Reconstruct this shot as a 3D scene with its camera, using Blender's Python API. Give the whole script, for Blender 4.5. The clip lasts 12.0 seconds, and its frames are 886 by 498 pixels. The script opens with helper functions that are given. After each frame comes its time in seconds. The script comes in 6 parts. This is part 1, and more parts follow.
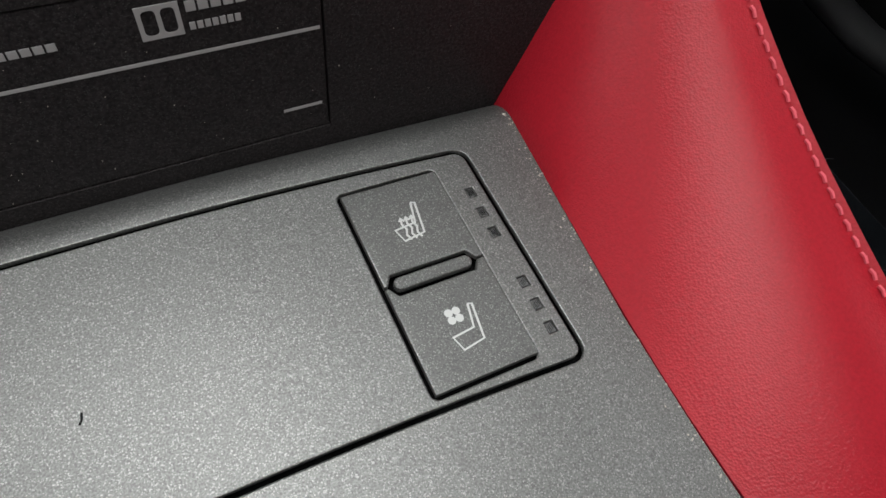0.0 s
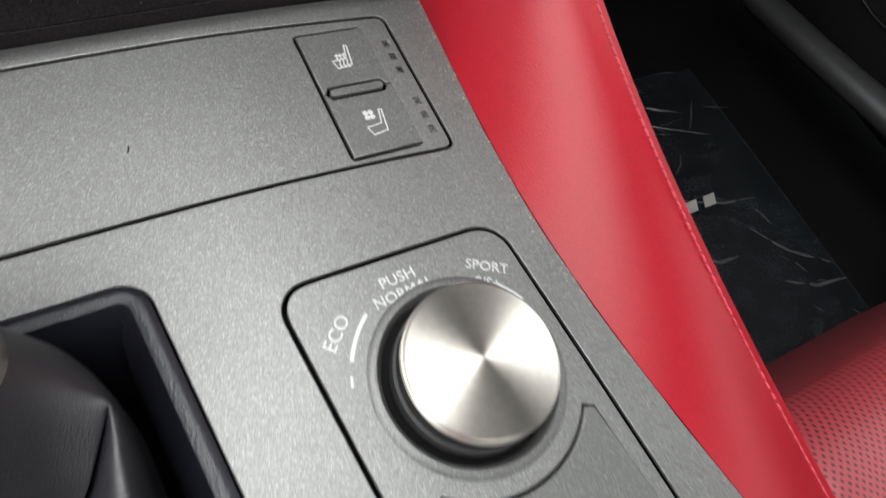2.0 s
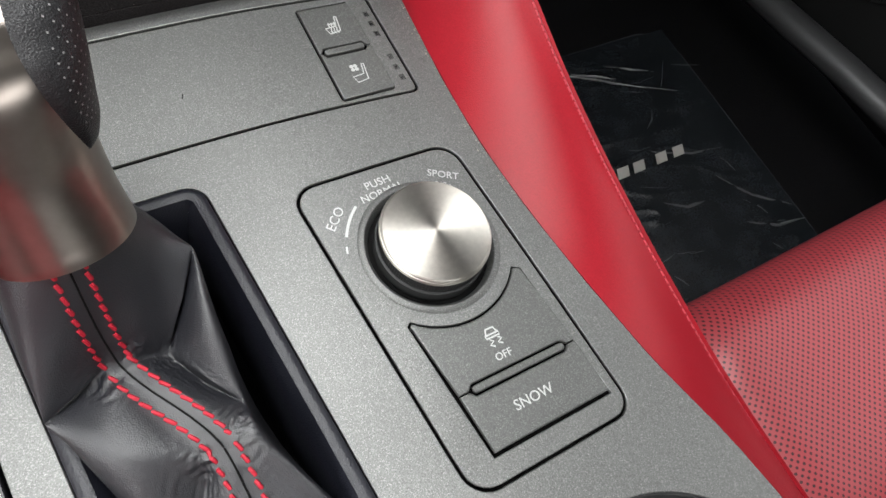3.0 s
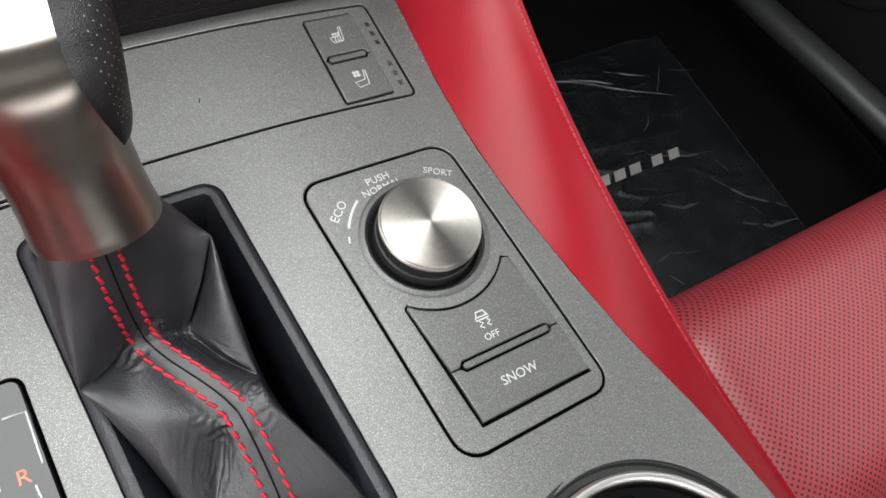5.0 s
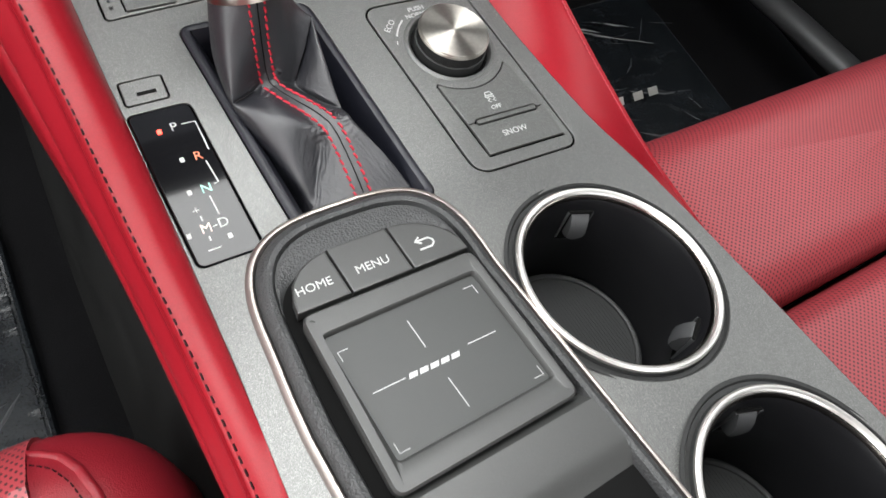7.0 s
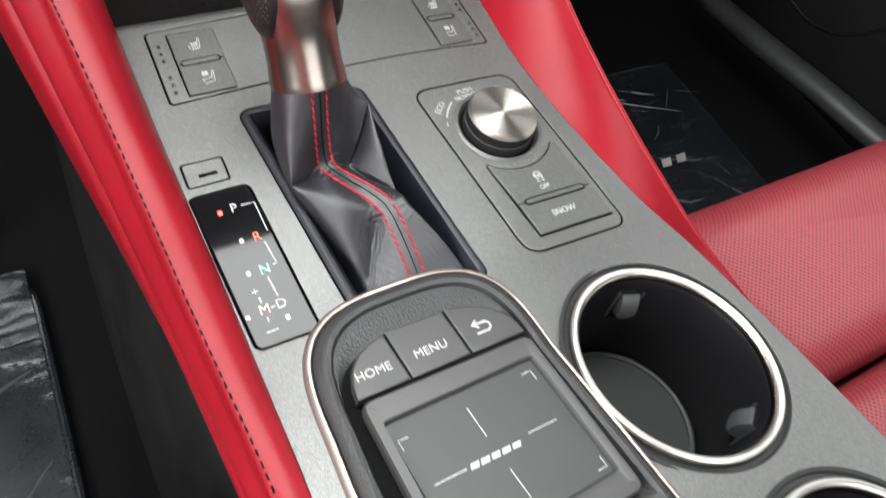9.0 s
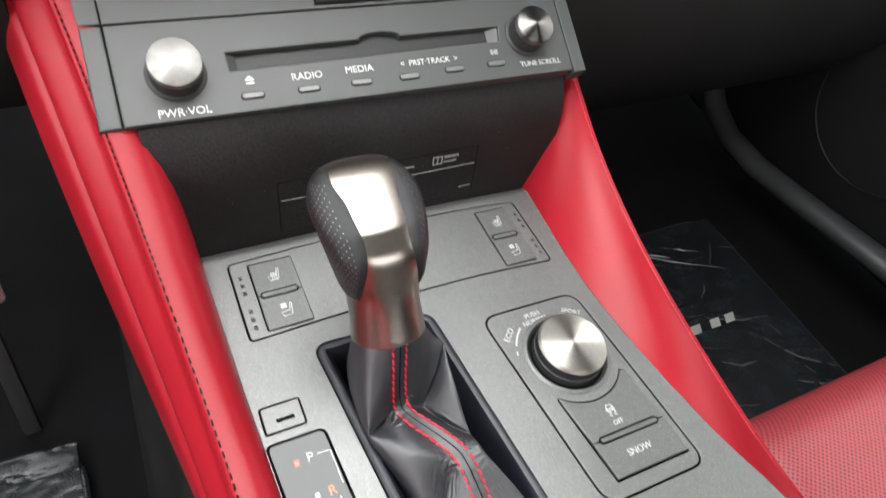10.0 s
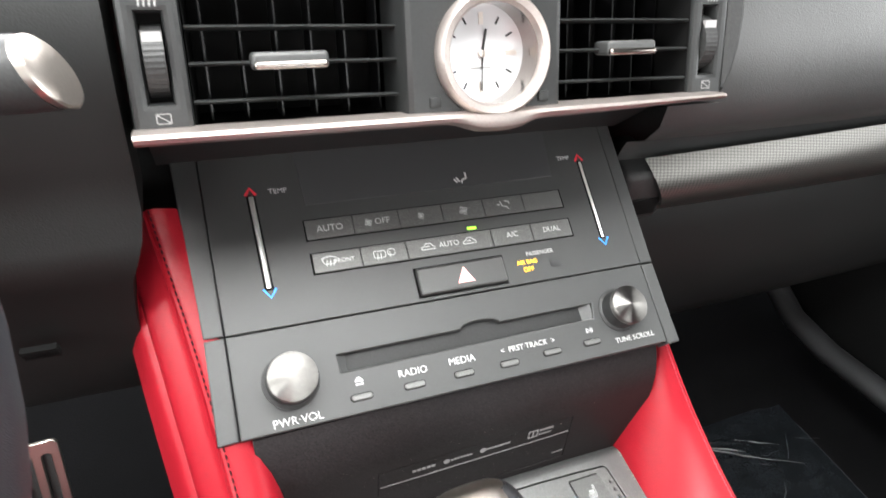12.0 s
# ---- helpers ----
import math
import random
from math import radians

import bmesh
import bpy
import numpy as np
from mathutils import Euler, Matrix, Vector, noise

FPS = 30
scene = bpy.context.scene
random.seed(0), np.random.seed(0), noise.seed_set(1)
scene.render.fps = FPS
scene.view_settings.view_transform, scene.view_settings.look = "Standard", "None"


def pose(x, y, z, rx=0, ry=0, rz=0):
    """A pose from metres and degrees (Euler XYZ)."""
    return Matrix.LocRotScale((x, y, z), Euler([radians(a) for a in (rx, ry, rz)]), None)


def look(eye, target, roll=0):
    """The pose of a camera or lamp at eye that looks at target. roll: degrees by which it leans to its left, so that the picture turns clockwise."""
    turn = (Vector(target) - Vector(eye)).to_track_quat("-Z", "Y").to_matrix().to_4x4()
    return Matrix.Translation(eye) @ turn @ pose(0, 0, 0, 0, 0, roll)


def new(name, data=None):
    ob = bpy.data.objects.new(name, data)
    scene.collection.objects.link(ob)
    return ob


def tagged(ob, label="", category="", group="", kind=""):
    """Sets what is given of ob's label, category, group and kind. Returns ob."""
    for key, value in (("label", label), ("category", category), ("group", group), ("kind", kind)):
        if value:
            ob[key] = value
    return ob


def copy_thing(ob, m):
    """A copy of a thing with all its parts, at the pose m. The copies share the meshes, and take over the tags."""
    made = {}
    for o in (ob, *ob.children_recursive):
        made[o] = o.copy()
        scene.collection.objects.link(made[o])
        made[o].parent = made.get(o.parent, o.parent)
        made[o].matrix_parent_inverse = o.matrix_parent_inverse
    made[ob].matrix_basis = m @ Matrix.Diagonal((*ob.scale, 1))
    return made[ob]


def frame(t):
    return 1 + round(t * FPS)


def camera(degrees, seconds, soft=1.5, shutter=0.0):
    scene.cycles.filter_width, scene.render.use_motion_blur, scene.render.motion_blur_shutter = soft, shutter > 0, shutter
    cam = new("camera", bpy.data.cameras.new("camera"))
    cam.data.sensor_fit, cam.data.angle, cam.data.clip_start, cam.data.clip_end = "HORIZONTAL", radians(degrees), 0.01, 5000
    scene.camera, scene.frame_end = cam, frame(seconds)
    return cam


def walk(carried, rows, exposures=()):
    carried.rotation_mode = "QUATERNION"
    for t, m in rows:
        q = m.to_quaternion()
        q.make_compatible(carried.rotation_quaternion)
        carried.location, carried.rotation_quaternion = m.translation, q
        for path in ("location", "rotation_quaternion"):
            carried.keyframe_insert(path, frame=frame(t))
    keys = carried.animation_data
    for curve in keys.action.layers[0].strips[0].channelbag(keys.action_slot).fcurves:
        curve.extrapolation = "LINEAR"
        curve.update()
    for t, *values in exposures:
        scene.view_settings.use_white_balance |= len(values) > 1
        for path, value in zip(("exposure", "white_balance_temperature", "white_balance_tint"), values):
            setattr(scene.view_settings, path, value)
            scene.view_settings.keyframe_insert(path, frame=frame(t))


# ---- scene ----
cam = camera(69.12, 12.0, shutter=0.3)
PATH = [
    (0, (0.0366, -0.0224, 0.1112), (0.6978, 0.7977, -1.5889), 14.88),
    (0.5, (0.0358, -0.0217, 0.1124), (0.7023, 0.7945, -1.5875), 14.90),
    (1, (0.0353, -0.0234, 0.1119), (0.6993, 0.8177, -1.5768), 13.86),
    (1.5, (0.0253, -0.0394, 0.1251), (0.743, 0.7194, -1.5805), 19.35),
    (2, (0.0087, -0.0869, 0.1515), (0.7819, 0.5538, -1.5782), 26.89),
    (2.5, (-0.0058, -0.1189, 0.1823), (0.7322, 0.461, -1.5838), 26.35),
    (4.5, (-0.019, -0.1464, 0.2189), (0.7097, 0.4444, -1.5474), 25.54),
    (5, (-0.0194, -0.1476, 0.2204), (0.7054, 0.4554, -1.5434), 24.85),
    (5.5, (-0.022, -0.1497, 0.2264), (0.7042, 0.4551, -1.5362), 24.42),
    (6, (-0.0521, -0.1793, 0.2339), (0.678, 0.3683, -1.5457), 26.15),
    (6.5, (-0.0873, -0.2256, 0.2564), (0.6413, 0.3296, -1.5215), 25.96),
    (6.7, (-0.1, -0.2508, 0.2608), (0.6368, 0.3359, -1.5035), 25.37),
    (8.3, (-0.1138, -0.2911, 0.2683), (0.5846, 0.3866, -1.4789), 22.54),
    (8.5, (-0.1147, -0.2835, 0.2686), (0.6062, 0.4038, -1.4658), 22.69),
    (9, (-0.1181, -0.2516, 0.2675), (0.6258, 0.5326, -1.4153), 19.76),
    (9.5, (-0.1227, -0.2147, 0.2823), (0.6523, 0.732, -1.2998), 17.07),
    (10, (-0.1221, -0.1905, 0.3045), (0.6336, 0.8902, -1.1991), 13.39),
    (10.5, (-0.1208, -0.1681, 0.321), (0.6261, 0.9966, -1.1232), 11.85),
    (11, (-0.1196, -0.1415, 0.3324), (0.6276, 1.101, -1.0452), 10.78),
    (11.5, (-0.1229, -0.1215, 0.3474), (0.6322, 1.1892, -0.961), 10.46),
    (12, (-0.1386, -0.1123, 0.3697), (0.5888, 1.2647, -0.8852), 8.56),
]
walk(cam, [(t, look(eye, target, roll)) for t, eye, target, roll in PATH],
     exposures=[(0, -0.14), (1.2, 0.0), (2.0, 0.34), (2.6, 0.29), (5.0, 0.20), (6.5, 0.38), (8.3, 0.50), (9.5, 0.65), (11.0, 0.95), (12.0, 1.28)])

from mathutils.bvhtree import BVHTree

# ------------------------------------------------------------------ light
world = bpy.data.worlds.new("sky")
scene.world = world
world.use_nodes = True
wn, wl = world.node_tree.nodes, world.node_tree.links
sky = wn.new("ShaderNodeTexSky")
sky.sky_type, sky.sun_disc = "NISHITA", False
sky.sun_elevation, sky.sun_rotation = radians(50), radians(200)
sky.dust_density, sky.air_density = 4.0, 1.0
whiten = wn.new("ShaderNodeMix")
whiten.data_type = "RGBA"
whiten.inputs["Factor"].default_value = 0.7
whiten.inputs[7].default_value = (5.0, 5.2, 5.4, 1)
wl.new(sky.outputs[0], whiten.inputs[6])
wl.new(whiten.outputs[2], wn["Background"].inputs["Color"])
wn["Background"].inputs["Strength"].default_value = 0.08

sun = new("sun", bpy.data.lights.new("sun", "SUN"))
sun.data.energy, sun.data.angle, sun.data.color = 0.8, radians(25), (1, 0.97, 0.93)
sun.matrix_world = look((-0.5, -1.2, 3.0), (0, 0, 0))


def window_light(name, eye, target, width, height, watts, colour=(0.992, 1.0, 0.99)):
    """An area lamp: daylight through one of the car's windows, or the added fill from the rear."""
    lamp = new(name, bpy.data.lights.new(name, "AREA"))
    lamp.data.shape, lamp.data.size, lamp.data.size_y = "RECTANGLE", width, height
    lamp.data.energy, lamp.data.color = watts, colour
    lamp.matrix_world = look(eye, target)
    return lamp


window_light("moonroof_daylight", (-0.07, 0.11, 0.80), (-0.07, 0.111, 0), 0.60, 0.56, 10.0)
window_light("windscreen_daylight", (0, 0.93, 0.64), (0, 0.1, 0.1), 1.2, 0.44, 16.0)
# added fill from behind that lifts the dashboard; no source is seen there
window_light("rear_window_daylight", (0, -1.24, 0.63), (0, 0.15, 0.20), 1.15, 0.34, 4.5)
window_light("driver_window_daylight", (-0.74, -0.15, 0.45), (0, -0.1, 0.0), 0.85, 0.38, 8.5)
window_light("passenger_window_daylight", (0.80, -0.15, 0.45), (0, -0.1, 0.0), 0.85, 0.38, 2.2)


# ------------------------------------------------------------------ materials
def material(name, colour, rough=0.5, metal=0.0, grain=0.0, grain_scale=900.0, bump=0.0, bump_scale=900.0,
             stain=0.0, stain_scale=14.0, coat=0.0, cells=False, emit=None, aniso=0.0, spec=0.5, flake=0.0):
    m = bpy.data.materials.new(name)
    m.use_nodes = True
    n, l = m.node_tree.nodes, m.node_tree.links
    b = n["Principled BSDF"]
    b.inputs["Base Color"].default_value = (*colour, 1)
    b.inputs["Roughness"].default_value = rough
    b.inputs["Metallic"].default_value = metal
    b.inputs["Specular IOR Level"].default_value = spec
    b.inputs["Coat Weight"].default_value = coat
    b.inputs["Coat Roughness"].default_value = 0.08
    at = n.new("ShaderNodeTexCoord")
    if grain or stain:
        mix = n.new("ShaderNodeMix")
        mix.data_type, mix.blend_type = "RGBA", "MULTIPLY"
        mix.inputs["Factor"].default_value = 1.0
        mix.inputs[6].default_value = (*colour, 1)
        fine, broad = n.new("ShaderNodeTexNoise"), n.new("ShaderNodeTexNoise")
        fine.inputs["Scale"].default_value, fine.inputs["Detail"].default_value = grain_scale, 2
        broad.inputs["Scale"].default_value, broad.inputs["Detail"].default_value = stain_scale, 4
        l.new(at.outputs["Object"], fine.inputs["Vector"])
        l.new(at.outputs["Object"], broad.inputs["Vector"])
        r1, r2 = n.new("ShaderNodeMapRange"), n.new("ShaderNodeMapRange")
        for r, amount in ((r1, grain), (r2, stain)):
            r.inputs["From Min"].default_value, r.inputs["From Max"].default_value = 0.3, 0.7
            r.inputs["To Min"].default_value, r.inputs["To Max"].default_value = 1 - amount, 1 + amount
        l.new(fine.outputs[0], r1.inputs[0])
        l.new(broad.outputs[0], r2.inputs[0])
        times = n.new("ShaderNodeMath")
        times.operation = "MULTIPLY"
        l.new(r1.outputs[0], times.inputs[0])
        l.new(r2.outputs[0], times.inputs[1])
        l.new(times.outputs[0], mix.inputs[7])
        l.new(mix.outputs[2], b.inputs["Base Color"])
        rr = n.new("ShaderNodeMapRange")
        rr.inputs["To Min"].default_value, rr.inputs["To Max"].default_value = rough * (1 - 0.5 * stain), rough * (1 + 0.5 * stain)
        l.new(broad.outputs[0], rr.inputs[0])
        l.new(rr.outputs[0], b.inputs["Roughness"])
    if flake:
        # bright specks of metallic pigment, one in a dozen of tiny cells
        speck, pick, level, over = n.new("ShaderNodeTexVoronoi"), n.new("ShaderNodeSeparateColor"), n.new("ShaderNodeMapRange"), n.new("ShaderNodeMix")
        speck.inputs["Scale"].default_value = 4600
        l.new(at.outputs["Object"], speck.inputs["Vector"])
        l.new(speck.outputs["Color"], pick.inputs[0])
        level.inputs["From Min"].default_value, level.inputs["From Max"].default_value = 0.80, 1.0
        l.new(pick.outputs[0], level.inputs[0])
        times2 = n.new("ShaderNodeMath")
        times2.operation, times2.inputs[1].default_value = "MULTIPLY", flake
        l.new(level.outputs[0], times2.inputs[0])
        over.data_type, over.inputs[7].default_value = "RGBA", (0.62, 0.62, 0.60, 1)
        l.new(times2.outputs[0], over.inputs["Factor"])
        l.new(mix.outputs[2], over.inputs[6])
        l.new(over.outputs[2], b.inputs["Base Color"])
    if bump:
        tex = n.new("ShaderNodeTexVoronoi" if cells else "ShaderNodeTexNoise")
        tex.inputs["Scale"].default_value = bump_scale
        l.new(at.outputs["Object"], tex.inputs["Vector"])
        bp = n.new("ShaderNodeBump")
        bp.inputs["Strength"].default_value, bp.inputs["Distance"].default_value = bump, 0.0006
        l.new(tex.outputs[0], bp.inputs["Height"])
        l.new(bp.outputs[0], b.inputs["Normal"])
    if aniso:
        b.inputs["Anisotropic"].default_value = aniso
        b.inputs["Anisotropic Rotation"].default_value = 0.25
        tg = n.new("ShaderNodeTangent")
        tg.direction_type, tg.axis = "RADIAL", "Z"
        l.new(tg.outputs[0], b.inputs["Tangent"])
    if emit:
        b.inputs["Emission Color"].default_value = (*emit[0], 1)
        b.inputs["Emission Strength"].default_value = emit[1]
    return m


DECK = material("satin_grey_plastic", (0.150, 0.152, 0.148), 0.50, 0.80, grain=0.30, grain_scale=2600, bump=0.10, bump_scale=2600, stain=0.06, flake=0.34)
BUTTON = material("button_plastic", (0.112, 0.114, 0.111), 0.48, 0.60, grain=0.26, grain_scale=3000, bump=0.08, bump_scale=3000, flake=0.26)
FASCIA = material("radio_plastic", (0.041, 0.0425, 0.042), 0.50, 0.15, grain=0.25, grain_scale=3000, bump=0.10, bump_scale=3000, stain=0.06)
DARK = material("dark_gap", (0.004, 0.004, 0.004), 0.8, spec=0.1)
BLACK = material("black_plastic", (0.024, 0.0245, 0.0245), 0.5, spec=0.3, bump=0.15, bump_scale=1500, grain=0.2, stain=0.1)
DOOR = material("black_door_plastic", (0.0075, 0.0078, 0.0078), 0.55, spec=0.25, bump=0.15, bump_scale=1200, grain=0.2, stain=0.15)
POCKET = material("pocket_plastic", (0.0115, 0.0098, 0.0102), 0.50, spec=0.15, grain=0.7, grain_scale=1500, stain=0.2, flake=0.032)
GLOSS = material("gloss_black", (0.006, 0.006, 0.007), 0.05, spec=0.31, coat=0.08)
SCREEN = material("display_glass", (0.040, 0.041, 0.042), 0.28)
RED = material("red_leather", (0.245, 0.0085, 0.0156), 0.31, spec=0.17, bump=0.12, bump_scale=2100, cells=True, grain=0.08, grain_scale=1400, stain=0.07)
REDSEAT = material("red_seat_leather", (0.205, 0.0095, 0.017), 0.42, spec=0.4, bump=0.25, bump_scale=1300, cells=True, stain=0.08)
LEATHER = material("black_leather", (0.0050, 0.0054, 0.0092), 0.46, spec=1.0, bump=0.24, bump_scale=2500, cells=True, stain=0.12)
GRIP = material("grip_leather", (0.0060, 0.0058, 0.0070), 0.46, spec=0.45, bump=0.35, bump_scale=2300, cells=True, stain=0.12)
RIMSKIN = material("soft_black_rim", (0.0085, 0.0092, 0.0145), 0.42, spec=0.5, bump=0.22, bump_scale=1700, cells=True, stain=0.15)
GRAINED = material("grained_rim", (0.035, 0.036, 0.037), 0.5, bump=0.6, bump_scale=900, cells=True)
SOFT = material("soft_dash", (0.042, 0.043, 0.043), 0.40, bump=0.25, bump_scale=1000, cells=True, stain=0.12)
SILVER = material("brushed_silver", (0.52, 0.495, 0.45), 0.42, 1.0, aniso=0.9, grain=0.06, grain_scale=500)
CAPMETAL = material("spun_knob_cap", (0.170, 0.165, 0.157), 0.38, 1.0, aniso=0.95, grain=0.06, grain_scale=500)
SATIN = material("satin_silver", (0.55, 0.50, 0.455), 0.33, 1.0, grain=0.04)
KNOBMETAL = material("brown_satin_nickel", (0.305, 0.268, 0.24), 0.28, 1.0, grain=0.05, grain_scale=300, stain=0.05)
GUN = material("gunmetal", (0.30, 0.27, 0.25), 0.20, 1.0, grain=0.04)
CHROME = material("satin_chrome", (0.86, 0.84, 0.81), 0.42, 1.0)
TRIM = material("satin_trim", (0.42, 0.375, 0.352), 0.47, 1.0, grain=0.05)
WELL = material("cup_plastic", (0.007, 0.007, 0.008), 0.35, spec=0.35, stain=0.1)
TAB = material("grey_rubber", (0.045, 0.046, 0.048), 0.42, stain=0.1)
VANE = material("glossy_black_vane", (0.004, 0.004, 0.0044), 0.30, spec=0.3)
VENTGREY = material("vent_plastic", (0.014, 0.0148, 0.0148), 0.40, 0.1, grain=0.15, bump=0.1, bump_scale=2500, stain=0.05)
SMOOTH = material("smooth_grey_plastic", (0.050, 0.051, 0.050), 0.44, 0.25, grain=0.08, grain_scale=2600, stain=0.06)
PAD = material("touch_plastic", (0.033, 0.035, 0.034), 0.50, 0.1, stain=0.06)
PRINT = material("white_print", (0.46, 0.47, 0.46), 0.5)
DIM = material("grey_print", (0.22, 0.215, 0.215), 0.5)
GREYPRINT = material("pale_grey_print", (0.46, 0.465, 0.46), 0.5)
THREAD = material("red_thread", (0.42, 0.008, 0.026), 0.6, bump=0.4, bump_scale=3000)
DARKTHREAD = material("dark_thread", (0.014, 0.004, 0.005), 0.8, spec=0.1)
PINKTHREAD = material("red_seam_thread", (0.45, 0.05, 0.07), 0.7)
# printed blue with a weak glow added to brighten it
BLUE = material("glowing_blue_print", (0.03, 0.25, 0.75), 0.5, emit=((0.03, 0.3, 0.9), 0.25))
REDPRINT = material("red_print", (0.6, 0.03, 0.05), 0.5)
AMBER = material("amber_lamp", (0.7, 0.35, 0.02), 0.5, emit=((1.0, 0.5, 0.03), 1.3))
GREEN = material("green_lamp", (0.3, 0.7, 0.05), 0.5, emit=((0.35, 1.0, 0.05), 0.9))
REDLAMP = material("red_lamp", (0.8, 0.05, 0.03), 0.5, emit=((1.0, 0.05, 0.03), 4.5))
ORANGE = material("orange_print", (0.72, 0.19, 0.10), 0.5)
PALEORANGE = material("pale_orange_print", (0.72, 0.56, 0.48), 0.5)
TEAL = material("teal_print", (0.30, 0.68, 0.55), 0.5)
CARPET = material("black_carpet", (0.0045, 0.0045, 0.005), 0.95, spec=0.1, bump=0.8, bump_scale=700, grain=0.4, stain=0.3)
FELT = material("dark_felt", (0.0085, 0.0088, 0.0085), 0.9, spec=0.2, bump=0.5, bump_scale=900, grain=0.45, grain_scale=700, stain=0.45, stain_scale=22)
LINER = material("headliner", (0.022, 0.022, 0.022), 0.9, bump=0.2, stain=0.05)
RUBBER = material("rubber", (0.02, 0.021, 0.021), 0.6)
WOVEN = material("pale_woven_print", (0.30, 0.29, 0.27), 0.8)
# far paler than FILM: the glint on the pleats is put into the colour
CREASE = material("pale_glint_crease", (0.065, 0.069, 0.073), 0.18, spec=0.75)
FACE = material("clock_face", (0.68, 0.69, 0.70), 0.25, 0.3)
FILM = material("film_wrapped_mat", (0.0095, 0.0115, 0.0135), 0.25, spec=0.34, grain=0.3, grain_scale=500, stain=0.3, stain_scale=30)


# ------------------------------------------------------------------ mesh tools
def finish(bm, name, mat, smooth=True):
    bmesh.ops.recalc_face_normals(bm, faces=bm.faces)
    if smooth:
        for e in bm.edges:
            if len(e.link_faces) == 2 and e.calc_face_angle(0.0) > radians(38):
                e.smooth = False
        for face in bm.faces:
            face.smooth = True
    me = bpy.data.meshes.new(name)
    bm.to_mesh(me)
    bm.free()
    me.materials.append(mat)
    return me


def part(name, bm, mat, parent, label="", smooth=True, at=None):
    """One bmesh as one mesh object under a thing or a part."""
    ob = new(name, finish(bm, name, mat, smooth))
    ob.parent = parent
    if at is not None:
        ob.matrix_basis = at
    return tagged(ob, label)


def thing(name, m, label, category, group="", kind=""):
    return_ob = new(name)
    return_ob.empty_display_size = 0.01
    return_ob.matrix_basis = m
    return tagged(return_ob, label, category, group, kind)


def rounded(x0, y0, x1, y1, r, n=5, shear=0.0):
    """A rounded rectangle, anticlockwise. shear: how far x grows for each metre towards the rear of y1."""
    pts = []
    for cx, cy, a in ((x1 - r, y1 - r, 0), (x0 + r, y1 - r, 90), (x0 + r, y0 + r, 180), (x1 - r, y0 + r, 270)):
        for k in range(n + 1):
            t = radians(a + 90 * k / n)
            px, py = cx + r * math.cos(t), cy + r * math.sin(t)
            pts.append((px + shear * (y1 - py), py))
    return pts


def circle(cx, cy, r, n=48):
    return [(cx + r * math.cos(2 * math.pi * k / n), cy + r * math.sin(2 * math.pi * k / n)) for k in range(n)]


def inset(poly, d):
    """The polygon with all its sides moved inwards by d."""
    out, n = [], len(poly)
    for i in range(n):
        a, p, c = (Vector(poly[(i + k) % n]) for k in (-1, 0, 1))
        e, f = (p - a).normalized(), (c - p).normalized()
        ne, nf = Vector((-e.y, e.x)), Vector((-f.y, f.x))
        m = (ne + nf)
        m = m / max(0.3, m.dot(ne))
        out.append(tuple(p + m * d))
    return out


def plate(outline, holes=(), z=0.0, thick=0.004, edge=0.0005, rise=None, cuts=()):
    """A sheet with holes, a rounded edge all round and walls that go down by thick. rise(x, y) bends it."""
    bm = bmesh.new()
    rings = []
    for poly, d in [(outline, edge)] + [(h, -edge) for h in holes]:
        top = [bm.verts.new((x, y, z)) for x, y in inset(poly, d)]
        mid = [bm.verts.new((x, y, z - 0.3 * edge)) for x, y in inset(poly, 0.3 * d)]
        low = [bm.verts.new((x, y, z - edge)) for x, y in poly]
        bot = [bm.verts.new((x, y, z - thick)) for x, y in poly]
        rings.append((top, mid, low, bot))
    edges = []
    for top, *_ in rings:
        edges += [bm.edges.new((top[i], top[(i + 1) % len(top)])) for i in range(len(top))]
    for e in edges:
        e.smooth = False
    bmesh.ops.triangle_fill(bm, use_beauty=True, use_dissolve=False, edges=edges, normal=(0, 0, 1))
    for ring in rings:
        for a, b in zip(ring, ring[1:]):
            for i in range(len(a)):
                j = (i + 1) % len(a)
                bm.faces.new((a[i], a[j], b[j], b[i]))
    for co, no in cuts:
        bmesh.ops.bisect_plane(bm, geom=bm.verts[:] + bm.edges[:] + bm.faces[:], plane_co=co, plane_no=no)
    if rise:
        for v in bm.verts:
            v.co.z += rise(v.co.x, v.co.y)
    return bm


def loft(rings, closed=True, caps=False, bm=None):
    bm = bm or bmesh.new()
    rows = [[bm.verts.new(p) for p in ring] for ring in rings]
    for a, b in zip(rows, rows[1:]):
        for i in range(len(a) - (0 if closed else 1)):
            j = (i + 1) % len(a)
            bm.faces.new((a[i], a[j], b[j], b[i]))
    if caps:
        bm.faces.new(rows[0])
        bm.faces.new(rows[-1])
    return bm


def lathe(profile, n=64):
    """A turned body from (radius, height) pairs."""
    return loft([[(r * math.cos(2 * math.pi * k / n), r * math.sin(2 * math.pi * k / n), h) for k in range(n)] for r, h in profile], caps=True)


def box(x0, y0, z0, x1, y1, z1, bevel=0.0, segs=2, bm=None):
    bm2 = bm or bmesh.new()
    made = bmesh.ops.create_cube(bm2, size=1, matrix=Matrix.LocRotScale(((x0 + x1) / 2, (y0 + y1) / 2, (z0 + z1) / 2), None, (x1 - x0, y1 - y0, z1 - z0)))
    if bevel:
        edges = list({e for v in made["verts"] for e in v.link_edges})
        bmesh.ops.bevel(bm2, geom=edges, offset=bevel, segments=segs, profile=0.5, affect="EDGES")
    return bm2


